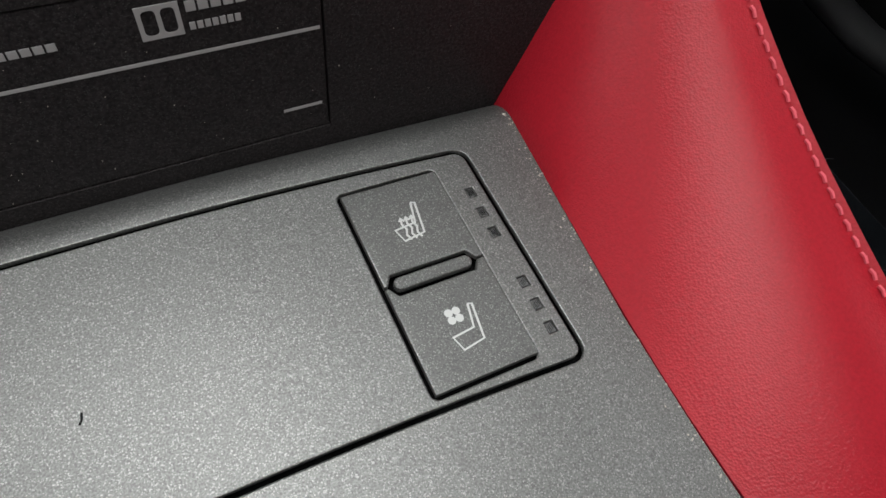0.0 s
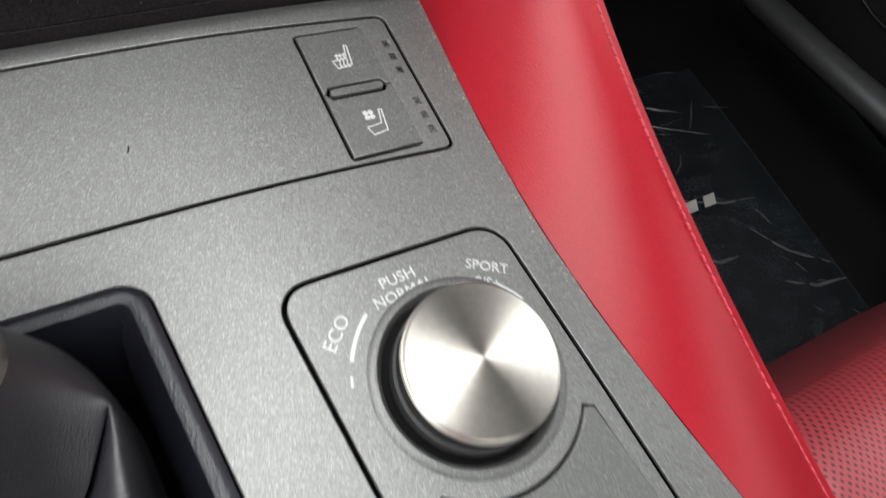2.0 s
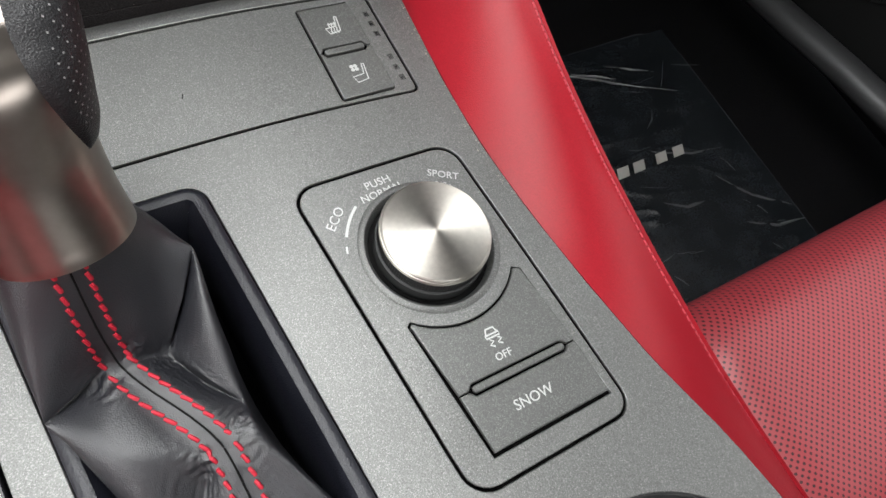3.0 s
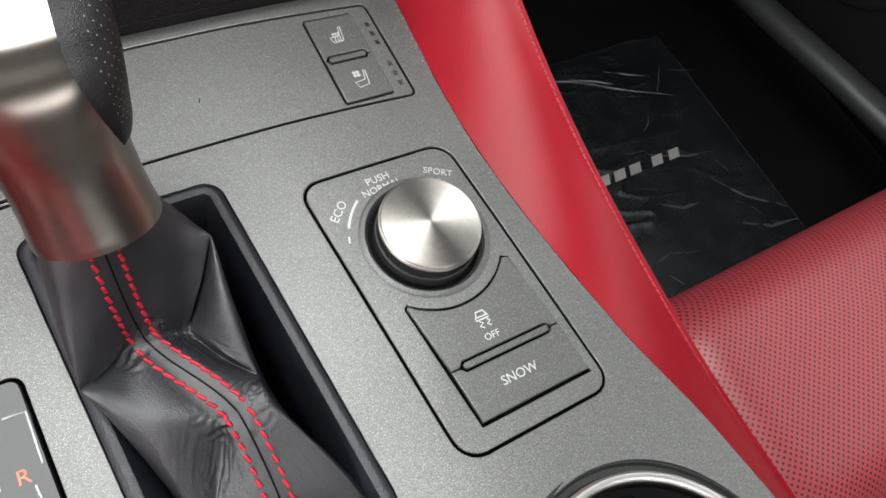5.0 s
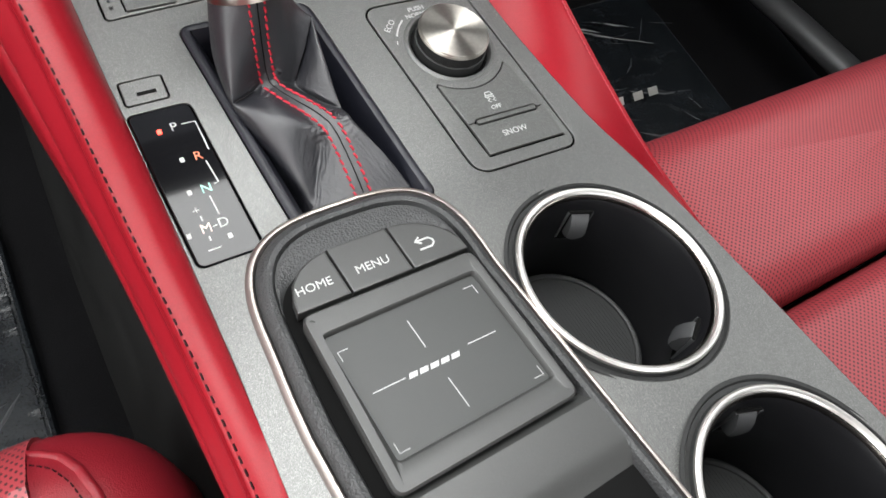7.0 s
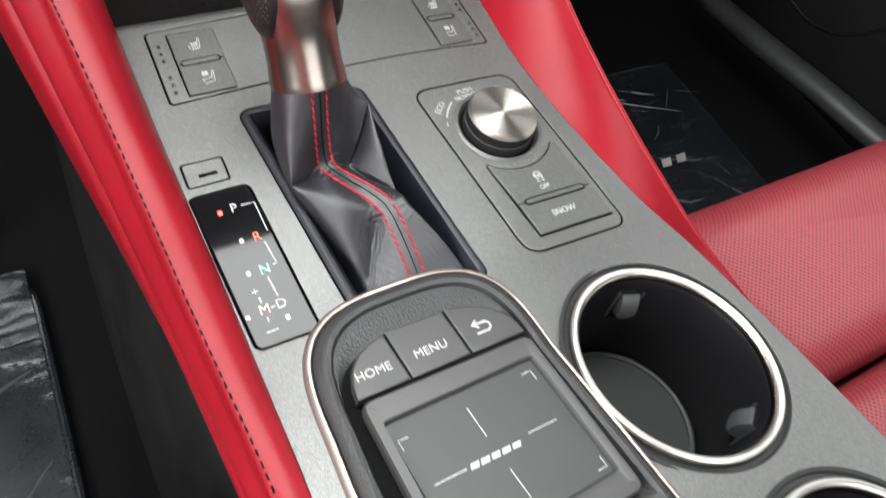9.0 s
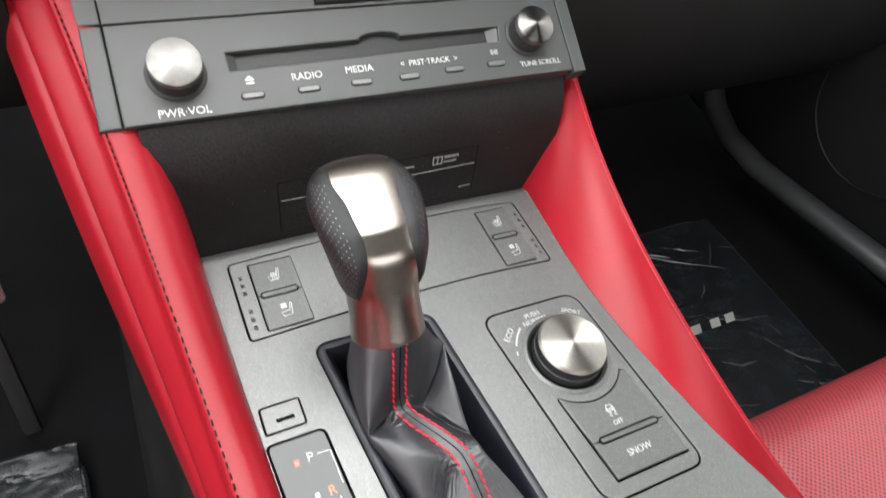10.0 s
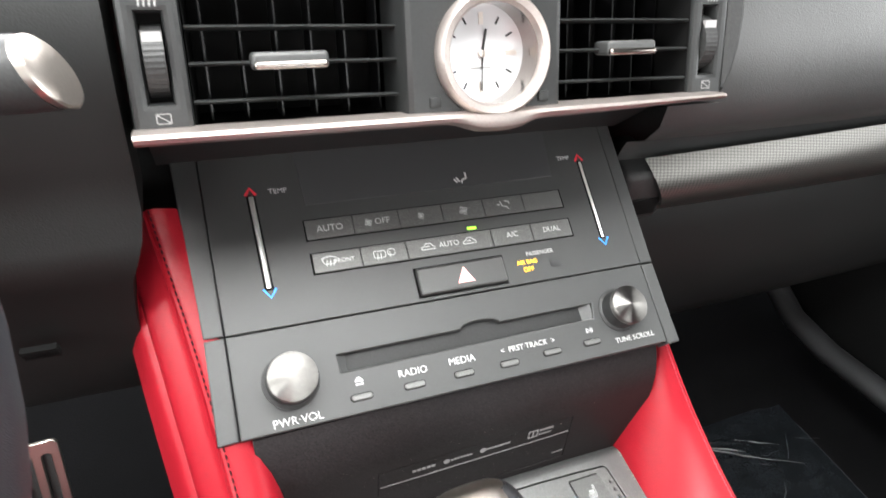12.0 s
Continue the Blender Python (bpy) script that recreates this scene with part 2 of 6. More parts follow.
def tube(points, r, n=10, closed=False, flat=1.0, bm=None):
    """A bar of round section along a line of points."""
    pts = [Vector(p) for p in points]
    rings = []
    for i, p in enumerate(pts):
        a = pts[i - 1] if i or closed else pts[i]
        b = pts[(i + 1) % len(pts)] if i < len(pts) - 1 or closed else pts[i]
        d = (b - a).normalized()
        side = d.cross(Vector((0, 0, 1)))
        side = side.normalized() if side.length > 1e-4 else Vector((1, 0, 0))
        up = side.cross(d)
        rings.append([p + side * (r * math.cos(2 * math.pi * k / n)) + up * (r * flat * math.sin(2 * math.pi * k / n)) for k in range(n)])
    if closed:
        rings.append(rings[0])
        bm = loft(rings, bm=bm)
        bmesh.ops.remove_doubles(bm, verts=bm.verts, dist=1e-6)
        return bm
    return loft(rings, caps=True, bm=bm)


def strokes(lines, width, height=0.00012):
    """Printed lines, as thin raised strips in the x-y plane."""
    bm = bmesh.new()
    for line in lines:
        pts = [Vector((x, y)) for x, y in line]
        left, right = [], []
        for i, p in enumerate(pts):
            d = (pts[min(i + 1, len(pts) - 1)] - pts[max(i - 1, 0)]).normalized()
            s = Vector((-d.y, d.x)) * width / 2
            left.append(p + s)
            right.append(p - s)
        rows = [[(p.x, p.y, h) for p, h in ((a, 0), (a, height), (b, height), (b, 0))] for a, b in zip(left, right)]
        loft(rows, caps=True, bm=bm)
    return bm


def lettering(text, size, mat, parent, x, y, z=0.0003, turn=0.0, align="CENTER", wide=1.0, name="lettering", rise=0.00012, tilt=0.0):
    """Words in the built-in font, as a thin raised mesh centred on x, y."""
    cu = bpy.data.curves.new("words", "FONT")
    cu.body, cu.size, cu.align_x, cu.align_y, cu.extrude, cu.resolution_u = text, size, align, "CENTER", rise, 3
    source = bpy.data.objects.new("words", cu)
    me = bpy.data.meshes.new_from_object(source)
    bpy.data.objects.remove(source)
    bpy.data.curves.remove(cu)
    me.materials.clear()
    me.materials.append(mat)
    ob = new(name, me)
    ob.parent = parent
    ob.matrix_basis = pose(x, y, z, tilt, 0, turn) @ Matrix.Diagonal((wide, 1, 1, 1))
    return ob


def bar_mark(x, y, wide, tall, slant, rise=0.0006):
    """One plain slanted bar, in place of a letter of a maker's name."""
    return plate([(x, y), (x + wide, y), (x + wide + slant, y + tall), (x + slant, y + tall)], z=rise, thick=rise, edge=min(0.1 * tall, rise))


def ease(t):
    t = min(1.0, max(0.0, t))
    return t * t * (3 - 2 * t)


def along(table, y):
    """A smooth value at y from (y, value) pairs that run upwards in y."""
    if y <= table[0][0]:
        return table[0][1]
    for (a, p), (b, q) in zip(table, table[1:]):
        if y <= b:
            return p + (q - p) * (y - a) / (b - a)
    return table[-1][1]


# ------------------------------------------------------------------ the console's shape
def deck_height(x, y):
    """The deck is flat at the front, rolls down to the pocket wall, climbs gently towards the armrest and falls a little to the passenger."""
    s = max(0.0, -0.13 - y)
    up = 0.18 * s * s / (s + 0.02)
    w = max(0.0, x - 0.03)
    roll = max(0.0, min(y, 0.0692) - 0.0598)
    return up - 0.14 * w * w / (w + 0.04) * (0.42 + 0.58 * ease((-0.09 - y) / 0.14)) - 56.0 * roll * roll


LEFT_EDGE = [(-0.45, -0.1000), (-0.27, -0.1000), (-0.20, -0.0998), (-0.145, -0.1010), (-0.08, -0.1034), (-0.03, -0.1060), (0.075, -0.1092)]
RIGHT_EDGE = [(-0.45, 0.147), (-0.30, 0.1415), (-0.24, 0.140), (-0.21, 0.1385), (-0.17, 0.1335), (-0.13, 0.1235), (-0.10, 0.1170), (-0.065, 0.1115), (-0.03, 0.1085), (0.003, 0.109), (0.036, 0.1115), (0.075, 0.1145)]



def bowed(poly, deep=0.0027):
    """The strip bends a little forwards at the middle of the console."""
    out = []
    for (ax, ay), (bx, by) in zip(poly, poly[1:] + poly[:1]):
        n = max(1, round(abs(bx - ax) / 0.012))
        out += [(ax + (bx - ax) * k / n, ay + (by - ay) * k / n) for k in range(n)]
    return [(x, y + deep * max(0.0, 1 - (x / 0.097) ** 2)) for x, y in out]


STRIP = bowed(rounded(-0.0965, -0.0003, 0.0972, 0.0553, 0.0035))
MODE = rounded(0.0293, -0.1472, 0.0964, -0.0265, 0.009, shear=0.09)
GATE = rounded(-0.0665, -0.150, 0.0035, -0.0125, 0.007, shear=0.09)
GEAR = rounded(-0.1045, -0.1455, -0.0745, -0.0585, 0.004, shear=0.06)
HOLD = rounded(-0.1025, -0.054, -0.0815, -0.0385, 0.002)
CUP_1, CUP_2, CUP_R = (0.0737, -0.2226), (0.0768, -0.3423), 0.0520

console = thing("center_console", pose(0, 0, 0), "dark grey satin plastic console between the two red seats", "console")
ys = [-0.45 + 0.5190 * k / 40 for k in range(41)]
outline = [(along(RIGHT_EDGE, y), y) for y in ys] + [(along(LEFT_EDGE, y), y) for y in reversed(ys)]
cuts = [((0, -0.09 - 0.010 * k, 0), (0, 1, 0)) for k in range(34)] + [((0.03 + 0.015 * k, 0, 0), (1, 0, 0)) for k in range(8)]
part("deck", plate(outline, [STRIP, MODE, GATE, GEAR, HOLD, circle(*CUP_1, CUP_R + 0.0030, 64), circle(*CUP_2, CUP_R + 0.0030, 64)],
                   thick=0.0012, edge=0.0003, rise=deck_height, cuts=cuts + [((0, 0.0598 + 0.0012 * k, 0), (0, 1, 0)) for k in range(8)]), DECK, console)
for hole in (STRIP, MODE, GEAR, HOLD):
    bm = bmesh.new()
    bm.faces.new([bm.verts.new((x, y, -0.0055 + deck_height(x, y))) for x, y in inset(hole, -0.002)])
    part("gap_floor", bm, DARK, console)

part("front_gap", box(-0.1080, 0.0600, -0.014, 0.1120, 0.0745, -0.010), DARK, console, "dark joint in front of the deck")

# sides of the tunnel below the deck, down to the carpet
for name, edge, out in (("driver_side", LEFT_EDGE, -1), ("passenger_side", RIGHT_EDGE, 1)):
    rings = []
    for y in ys + [0.30, 0.60]:
        x = along(edge, y)
        rings.append([(x, y, deck_height(x, y) - 0.004), (x + out * 0.012, y, -0.05), (x + out * 0.03, y, -0.12), (x + out * 0.09, y, -0.376)])
    part(name, loft(rings, closed=False), FELT, console, "dark felt side of the tunnel")


# ------------------------------------------------------------------ red knee pads beside the console
SQUARE = ((0.02, 0.19), (0.05, 0.40), (0.10, 0.59), (0.17, 0.745), (0.27, 0.865), (0.40, 0.945), (0.55, 0.985), (0.72, 1.0), (0.87, 1.008))
SLOPED = ((0.10, 0.155), (0.20, 0.31), (0.32, 0.48), (0.44, 0.64), (0.54, 0.76), (0.64, 0.86), (0.74, 0.932), (0.84, 0.976), (0.92, 0.995))


def knee_pad(name, sections, crease, label):
    """A padded leather cheek. sections: for each y the deck edge, the seam and the lower outer edge, as (y, x, z) triples of each."""
    pad = thing(name, pose(0, 0, 0), label, "knee pad", "knee pads")
    rings, seam, low = [], [], []
    for (y, xi, zi), (xs, zs), (xo, zo) in sections:
        dx, h = xs - xi, zs - zi
        g = min(1.0, max(0.0, h / 0.06))
        ring = [(xi, y, zi - 0.012), (xi, y, zi)]
        for a, b in (SQUARE if crease else SLOPED):
            flat = (a, 0.75 * b + 0.25 * math.sin(a * math.pi / 2) if crease else 0.5 * a + 0.5 * math.sin(a * math.pi / 2))
            bulge = (0.0012 if crease else 0.0025) * math.sin(math.pi * a) * (1 - g)
            ring.append((xi + dx * (a * g + flat[0] * (1 - g)), y, zi + h * (b * g + flat[1] * (1 - g)) + bulge))
        s = 1 if dx > 0 else -1
        ring += [(xs - s * 0.0012, y, zs + 0.0004), (xs, y, zs - 0.0008), (xs + s * 0.0012, y, zs + 0.0003)]
        seam.append(Vector((xs - s * 0.0018, y, zs + 0.0006)))
        for k in range(1, 19):
            f = k / 18
            x, z = xs + (xo - xs) * f, zs + (zo - zs) * f
            out = (0.004 if crease else 0.001) * math.sin(math.pi * f) - (0.0016 * math.exp(-((f - 0.50) / 0.05) ** 2) if crease else 0)
            ring.append((x + s * out, y, z + 0.5 * out))
        ring += [(xo - s * 0.002, y, zo - 0.006), (xo - s * 0.012, y, zo - 0.012)]
        low.append((xo - s * 0.003, y, zo - 0.004))
        rings.append(ring)
    part("leather", loft(rings, closed=False), RED, pad)
    bm = bmesh.new()
    for a, b in zip(seam, seam[1:]):
        n = max(1, round((b - a).length / (0.0044 if crease else 0.0034)))
        for k in range(n):
            p, q = a.lerp(b, (k + 0.15) / n), a.lerp(b, (k + (0.72 if crease else 0.80)) / n)
            mid = p.lerp(q, 0.5) + Vector((0, 0, 0.0004))
            tube([p, mid, q], 0.00048 if crease else 0.0004, 5, bm=bm)
    part("seam_stitching", bm, DARKTHREAD if crease else PINKTHREAD, pad, "row of stitches along the ridge")
    return pad, low


L_SEAM_X = [(-0.42, -0.1070), (-0.32, -0.1090), (-0.255, -0.1104), (-0.19, -0.1142), (-0.125, -0.1200), (-0.06, -0.1246), (0.005, -0.1305), (0.07, -0.1376), (0.135, -0.1459), (0.2, -0.1574), (0.30, -0.172)]
L_SEAM_Z = [(-0.42, 0.0300), (-0.32, 0.0210), (-0.255, 0.0160), (-0.19, 0.0115), (-0.125, 0.0105), (-0.06, 0.0152), (0.005, 0.034), (0.07, 0.066), (0.135, 0.109), (0.2, 0.15), (0.30, 0.205)]
L_OUT_X = [(-0.42, -0.1115), (-0.32, -0.1140), (-0.255, -0.1180), (-0.19, -0.1240), (-0.125, -0.1300), (-0.06, -0.1400), (0.005, -0.1512), (0.07, -0.1626), (0.135, -0.1725), (0.2, -0.180), (0.30, -0.19)]
R_SEAM_X = [(-0.42, 0.170), (-0.25, 0.166), (-0.16, 0.162), (-0.121, 0.157), (-0.083, 0.1515), (-0.044, 0.1495), (-0.006, 0.151), (0.033, 0.1525), (0.071, 0.150), (0.11, 0.145), (0.30, 0.165)]
R_SEAM_Z = [(-0.42, -0.028), (-0.25, -0.028), (-0.16, -0.025), (-0.121, -0.015), (-0.083, -0.003), (-0.044, 0.007), (-0.006, 0.0155), (0.033, 0.0275), (0.071, 0.050), (0.11, 0.084), (0.30, 0.20)]


def smooth_along(table, y):
    return sum(along(table, y + d) for d in (-0.02, -0.01, 0, 0.01, 0.02)) / 5


left_sections, right_sections = [], []
for k in range(71):
    y = -0.42 + 0.70 * k / 70
    behind = max(0.0, y - 0.075)
    xi = smooth_along(LEFT_EDGE, y) - 0.10 * behind
    zs = smooth_along(L_SEAM_Z, y)
    if y < 0.205:
        left_sections.append(((y, xi, deck_height(xi, y) + 0.55 * behind), (smooth_along(L_SEAM_X, y), zs), (smooth_along(L_OUT_X, y), zs - 0.04)))
    xi = smooth_along(RIGHT_EDGE, y) + 0.06 * behind
    zs = smooth_along(R_SEAM_Z, y)
    xs = smooth_along(R_SEAM_X, y)
    right_sections.append(((y, xi, deck_height(xi, y) + 0.5 * behind), (xs, zs), (xs + 0.004, zs - 0.045)))
knee_pad("knee_pad", left_sections, True, "red leather console pad with dark stitching on the driver's side")
knee_pad("knee_pad", right_sections, False, "red leather console pad with red stitching on the passenger's side")

# ------------------------------------------------------------------ pocket wall with the cover plate for licences
wall_tilt = math.degrees(math.atan(0.1))
wall = thing("pocket_wall", pose(0.004, 0.0692, 0, 90 - wall_tilt, 0, 0), "dusty black plastic wall at the front of the console", "console panel")
COVER = [(-0.0640, 0.0005), (0.0665, 0.0005), (0.0665, 0.0395), (-0.0640, 0.0395)]
part("panel", plate([(-0.128, -0.012), (0.128, -0.012), (0.128, 0.080), (-0.128, 0.080)], [[(x, y) for x, y in COVER]], thick=0.003, edge=0.00015, rise=lambda x, y: -9.0 * max(0.0, y - 0.045) ** 2, cuts=[((0, 0.045 + 0.008 * k, 0), (0, 1, 0)) for k in range(6)]), POCKET, wall)
part("cover_plate", plate(inset(COVER, 0.0004), z=-0.0002, thick=0.003, edge=0.00015), POCKET, wall, "rectangular black cover plate")
part("printed_line", strokes([[(-0.0625, 0.0258), (0.0655, 0.0258)], [(0.0565, 0.0075), (0.0648, 0.0075)]], 0.0007), DIM, wall)
logo = plate([(0.0345, 0.0300), (0.0415, 0.0300), (0.0415, 0.0363), (0.0345, 0.0363)], [rounded(0.0353, 0.0308, 0.0376, 0.0355, 0.0008, 3), rounded(0.0384, 0.0308, 0.0407, 0.0355, 0.0008, 3)], z=0.0001, thick=0.0002, edge=0.00003)
part("logo_block", logo, DIM, wall, "plain grey printed mark")
for x, y, marks, pitch, wide, tall in ((0.0425, 0.0340, 5, 0.0021, 0.0017, 0.0020), (0.0425, 0.0305, 7, 0.00130, 0.0010, 0.0015), (0.0055, 0.0315, 9, 0.00185, 0.0015, 0.0015), (-0.0185, 0.0315, 7, 0.0021, 0.0016, 0.0016), (-0.0430, 0.0312, 5, 0.0030, 0.0024, 0.0020)):
    for k in range(marks):
        part("logo_bar", bar_mark(x + pitch * k, y, wide, tall, 0.0, 0.0001), DIM, wall)
logo = bmesh.new()
bmesh.ops.create_circle(logo, cap_ends=True, segments=24, radius=0.0022, matrix=Matrix.Translation((0.0030, 0.0325, 0.0001)))
bmesh.ops.create_circle(logo, cap_ends=True, segments=24, radius=0.0020, matrix=Matrix.Translation((-0.0212, 0.0324, 0.0001)))
part("logo_block", logo, DIM, wall)

# ------------------------------------------------------------------ radio and climate panel
SWING = Matrix.Translation((0.004, 0.12, 0.1)) @ pose(0, 0, 0, 0, 0, -1.9) @ Matrix.Translation((-0.004, -0.12, -0.1))
RADIO = SWING @ pose(0.004, 0.092, 0.087, 31, 0, 0)
VENT = SWING @ pose(0.004, 0.155, 0.25, 66.7, 0, 0)

radio = thing("radio_panel", RADIO, "dark grey audio and climate panel with two silver knobs", "radio")
part("housing", box(-0.1425, -0.0085, -0.075, 0.1395, 0.150, -0.0045, 0.003), BLACK, radio)
SLOT = [(-0.0768, 0.0137), (0.0838, 0.0152), (0.0855, 0.0246)] + [(0.0088 - 0.0125 * math.cos(math.pi * (1 - k / 10)), 0.0242 + 0.0034 * math.sin(math.pi * k / 10)) for k in range(11)] + [(-0.0772, 0.0236)]
part("lower_fascia", plate([(-0.1325, -0.0100), (0.1307, -0.0085), (0.1307, 0.0440), (-0.1325, 0.0436)], [SLOT], thick=0.012, edge=0.0009), FASCIA, radio)
part("upper_fascia", plate([(-0.1325, 0.0444), (0.1307, 0.0448), (0.1335, 0.150), (-0.1340, 0.150)], thick=0.006, edge=0.0005), FASCIA, radio)
for a, b in ((-0.1437, -0.1331), (0.1313, 0.1407)):
    part("lower_cheek", plate([(a, -0.0105), (b, -0.0100), (b, 0.0438), (a, 0.0438)], z=-0.0004, thick=0.012, edge=0.0012), FASCIA, radio)
    part("seam_backing", box(min(a, b, key=abs) - 0.002, -0.009, -0.0042, min(a, b, key=abs) + 0.002, 0.148, -0.0030), DARK, radio)
    part("upper_cheek", plate([(a, 0.0446), (b, 0.0446), (b - 0.001 if a < 0 else b + 0.003, 0.150), (a - 0.005 if a < 0 else a + 0.0025, 0.150)], z=-0.0004, thick=0.012, edge=0.0010), FASCIA, radio)
    part("seam_backing", box(a + 0.0006, 0.0425, -0.0042, b - 0.0006, 0.0460, -0.0028), DARK, radio)
# disc slot: slanted ends, dark floor
for xs in ((-0.0772, -0.0660), (0.0848, 0.0690)):
    part("slot_end", loft([[(xs[0], 0.0130, -0.0012), (xs[0], 0.0246, -0.0012)], [(xs[1], 0.0134, -0.009), (xs[1], 0.0246, -0.009)], [(xs[1], 0.0134, -0.011), (xs[1], 0.0246, -0.011)]], closed=False), FASCIA, radio)
slot = bmesh.new()
box(-0.0660, 0.0125, -0.016, 0.0690, 0.0285, -0.0100, bm=slot)
part("slot_floor", slot, POCKET, radio)
# the red leather's reflection in the slot is put into this maroon colour
part("slot_shutter", box(-0.064, 0.0155, -0.0098, 0.067, 0.0205, -0.0080, 0.0006), material("reflection_tinted_felt", (0.055, 0.022, 0.022), 0.7, grain=0.2), radio, "dark slot shutter tinted like the red it reflects")


def knurled_knob(parent, u, v, r, h, label):
    skirt = part("knob", lathe([(r * 1.17, 0.0), (r * 1.16, 0.0006), (r * 1.07, 0.0009), (r * 1.02, 0.0012), (r * 1.0, 0.002), (r * 0.99, h - 0.004), (r * 0.97, h - 0.002)], 72), BLACK, parent, label, at=pose(u, v, 0.0))
    part("cap", lathe([(r * 0.985, h - 0.0045), (r, h - 0.004), (r, h - 0.0012), (r * 0.985, h - 0.0004), (r * 0.955, h - 0.0001), (r * 0.0005, h + 0.0016)], 96), CAPMETAL, skirt, "spun satin silver cap")
    return skirt


knurled_knob(radio, -0.1034, 0.0150, 0.0129, 0.0145, "black volume knob with a silver cap")
knurled_knob(radio, 0.1032, 0.0172, 0.0120, 0.0145, "black tuning knob with a silver cap")
for u, v in ((-0.0683, -0.0012), (-0.0382, -0.0012), (-0.0083, -0.0008), (0.0206, -0.0008), (0.0496, 0.0004), (0.0778, 0.001)):
    key = part("key", plate(rounded(-0.0058, -0.0016, 0.0058, 0.0016, 0.0014, 4), z=0.0012, thick=0.002, edge=0.0006), BUTTON, radio, at=pose(u, v, 0, 0, 0, 0.7))
    part("key_surround", plate(rounded(-0.0063, -0.0021, 0.0063, 0.0021, 0.0019, 4), z=0.0002, thick=0.0006, edge=0.0002), DARK, key)
for words, size, u, v in (("RADIO", 0.0056, -0.0378, 0.0062), ("MEDIA", 0.0056, -0.0080, 0.0068), ("<  PRST·TRACK  >", 0.0046, 0.0350, 0.0070), ("PWR·VOL", 0.0060, -0.1032, -0.0058), ("TUNE·SCROLL", 0.0045, 0.1085, -0.0016)):
    lettering(words, size, PRINT, radio, u, v)
part("eject_mark", strokes([[(-0.0705, 0.0056), (-0.0661, 0.0056)], [(-0.0705, 0.0072), (-0.0683, 0.0094)], [(-0.0661, 0.0072), (-0.0683, 0.0094)], [(-0.0700, 0.0074), (-0.0666, 0.0074)], [(-0.0692, 0.0082), (-0.0674, 0.0082)]], 0.0009), PRINT, radio, at=pose(0, 0, 0.0003))
part("pause_mark", strokes([[(0.0762, 0.0068), (0.0762, 0.0098)], [(0.0766, 0.0070), (0.0782, 0.0083), (0.0766, 0.0096)], [(0.0790, 0.0068), (0.0790, 0.0098)], [(0.0801, 0.0068), (0.0801, 0.0098)]], 0.0005), PRINT, radio, at=pose(0, 0, 0.0003))

# climate buttons
def climate_button(u0, u1, v0, v1):
    return part("climate_button", plate([(u0 + 0.0002, v0), (u1 - 0.0002, v0), (u1 - 0.0002, v1), (u0 + 0.0002, v1)], z=0.0012, thick=0.002, edge=0.0005), BUTTON, radio)


def fan_icon(cx, cy, r):
    lines = []
    for k in range(4):
        a = radians(90 * k + 20)
        lines.append([(cx + r * q * math.cos(a + s), cy + r * q * math.sin(a + s)) for q, s in ((0.1, 0), (0.7, -0.35), (1.0, 0.1), (0.8, 0.55), (0.15, 0.3))])
    return lines


def car_icon(cx, cy, w):
    return [[(cx + w * a, cy + w * b) for a, b in ((-0.5, -0.15), (-0.5, 0.02), (-0.3, 0.08), (-0.15, 0.28), (0.2, 0.28), (0.35, 0.06), (0.5, 0.0), (0.5, -0.15), (-0.5, -0.15))],
            [(cx + w * a, cy + w * b) for a, b in ((-0.2, 0.05), (0.1, 0.05), (0.02, 0.14))]]


part("button_surround", box(-0.0818, 0.0905, -0.002, 0.0880, 0.1036, 0.0003), DARK, radio)
part("button_surround", box(-0.0814, 0.0700, -0.002, 0.0885, 0.0830, 0.0003), DARK, radio)
for k in range(6):
    b = climate_button(-0.0812 + 0.02803 * k, -0.0812 + 0.02803 * (k + 1), 0.0912, 0.1030)
    c = -0.0812 + 0.02803 * (k + 0.5)
    if k == 0:
        lettering("AUTO", 0.0056, PRINT, b, c, 0.0968, 0.0014)
    if k == 1:
        lettering("OFF", 0.0054, PRINT, b, c + 0.0035, 0.0970, 0.0014)
        part("fan_icon", strokes(fan_icon(c - 0.005, 0.0970, 0.0024), 0.0006), PRINT, b, at=pose(0, 0, 0.0012))
    if k in (2, 3):
        part("fan_icon", strokes(fan_icon(c, 0.0970, 0.0022 + 0.0009 * (k - 2)), 0.0005), PRINT, b, at=pose(0, 0, 0.0012))
    if k == 4:
        part("seat_air_icon", strokes([[(c - 0.002, 0.1000), (c - 0.001, 0.0965), (c + 0.002, 0.0960), (c + 0.003, 0.0940)], [(c - 0.0045, 0.098), (c - 0.0025, 0.0975)], [(c + 0.001, 0.1000), (c + 0.004, 0.0995), (c + 0.004, 0.0975)]], 0.0007), PRINT, b, at=pose(0, 0, 0.0012))
edges = (-0.0806, -0.0525, -0.0248, 0.0310, 0.0590, 0.0875)
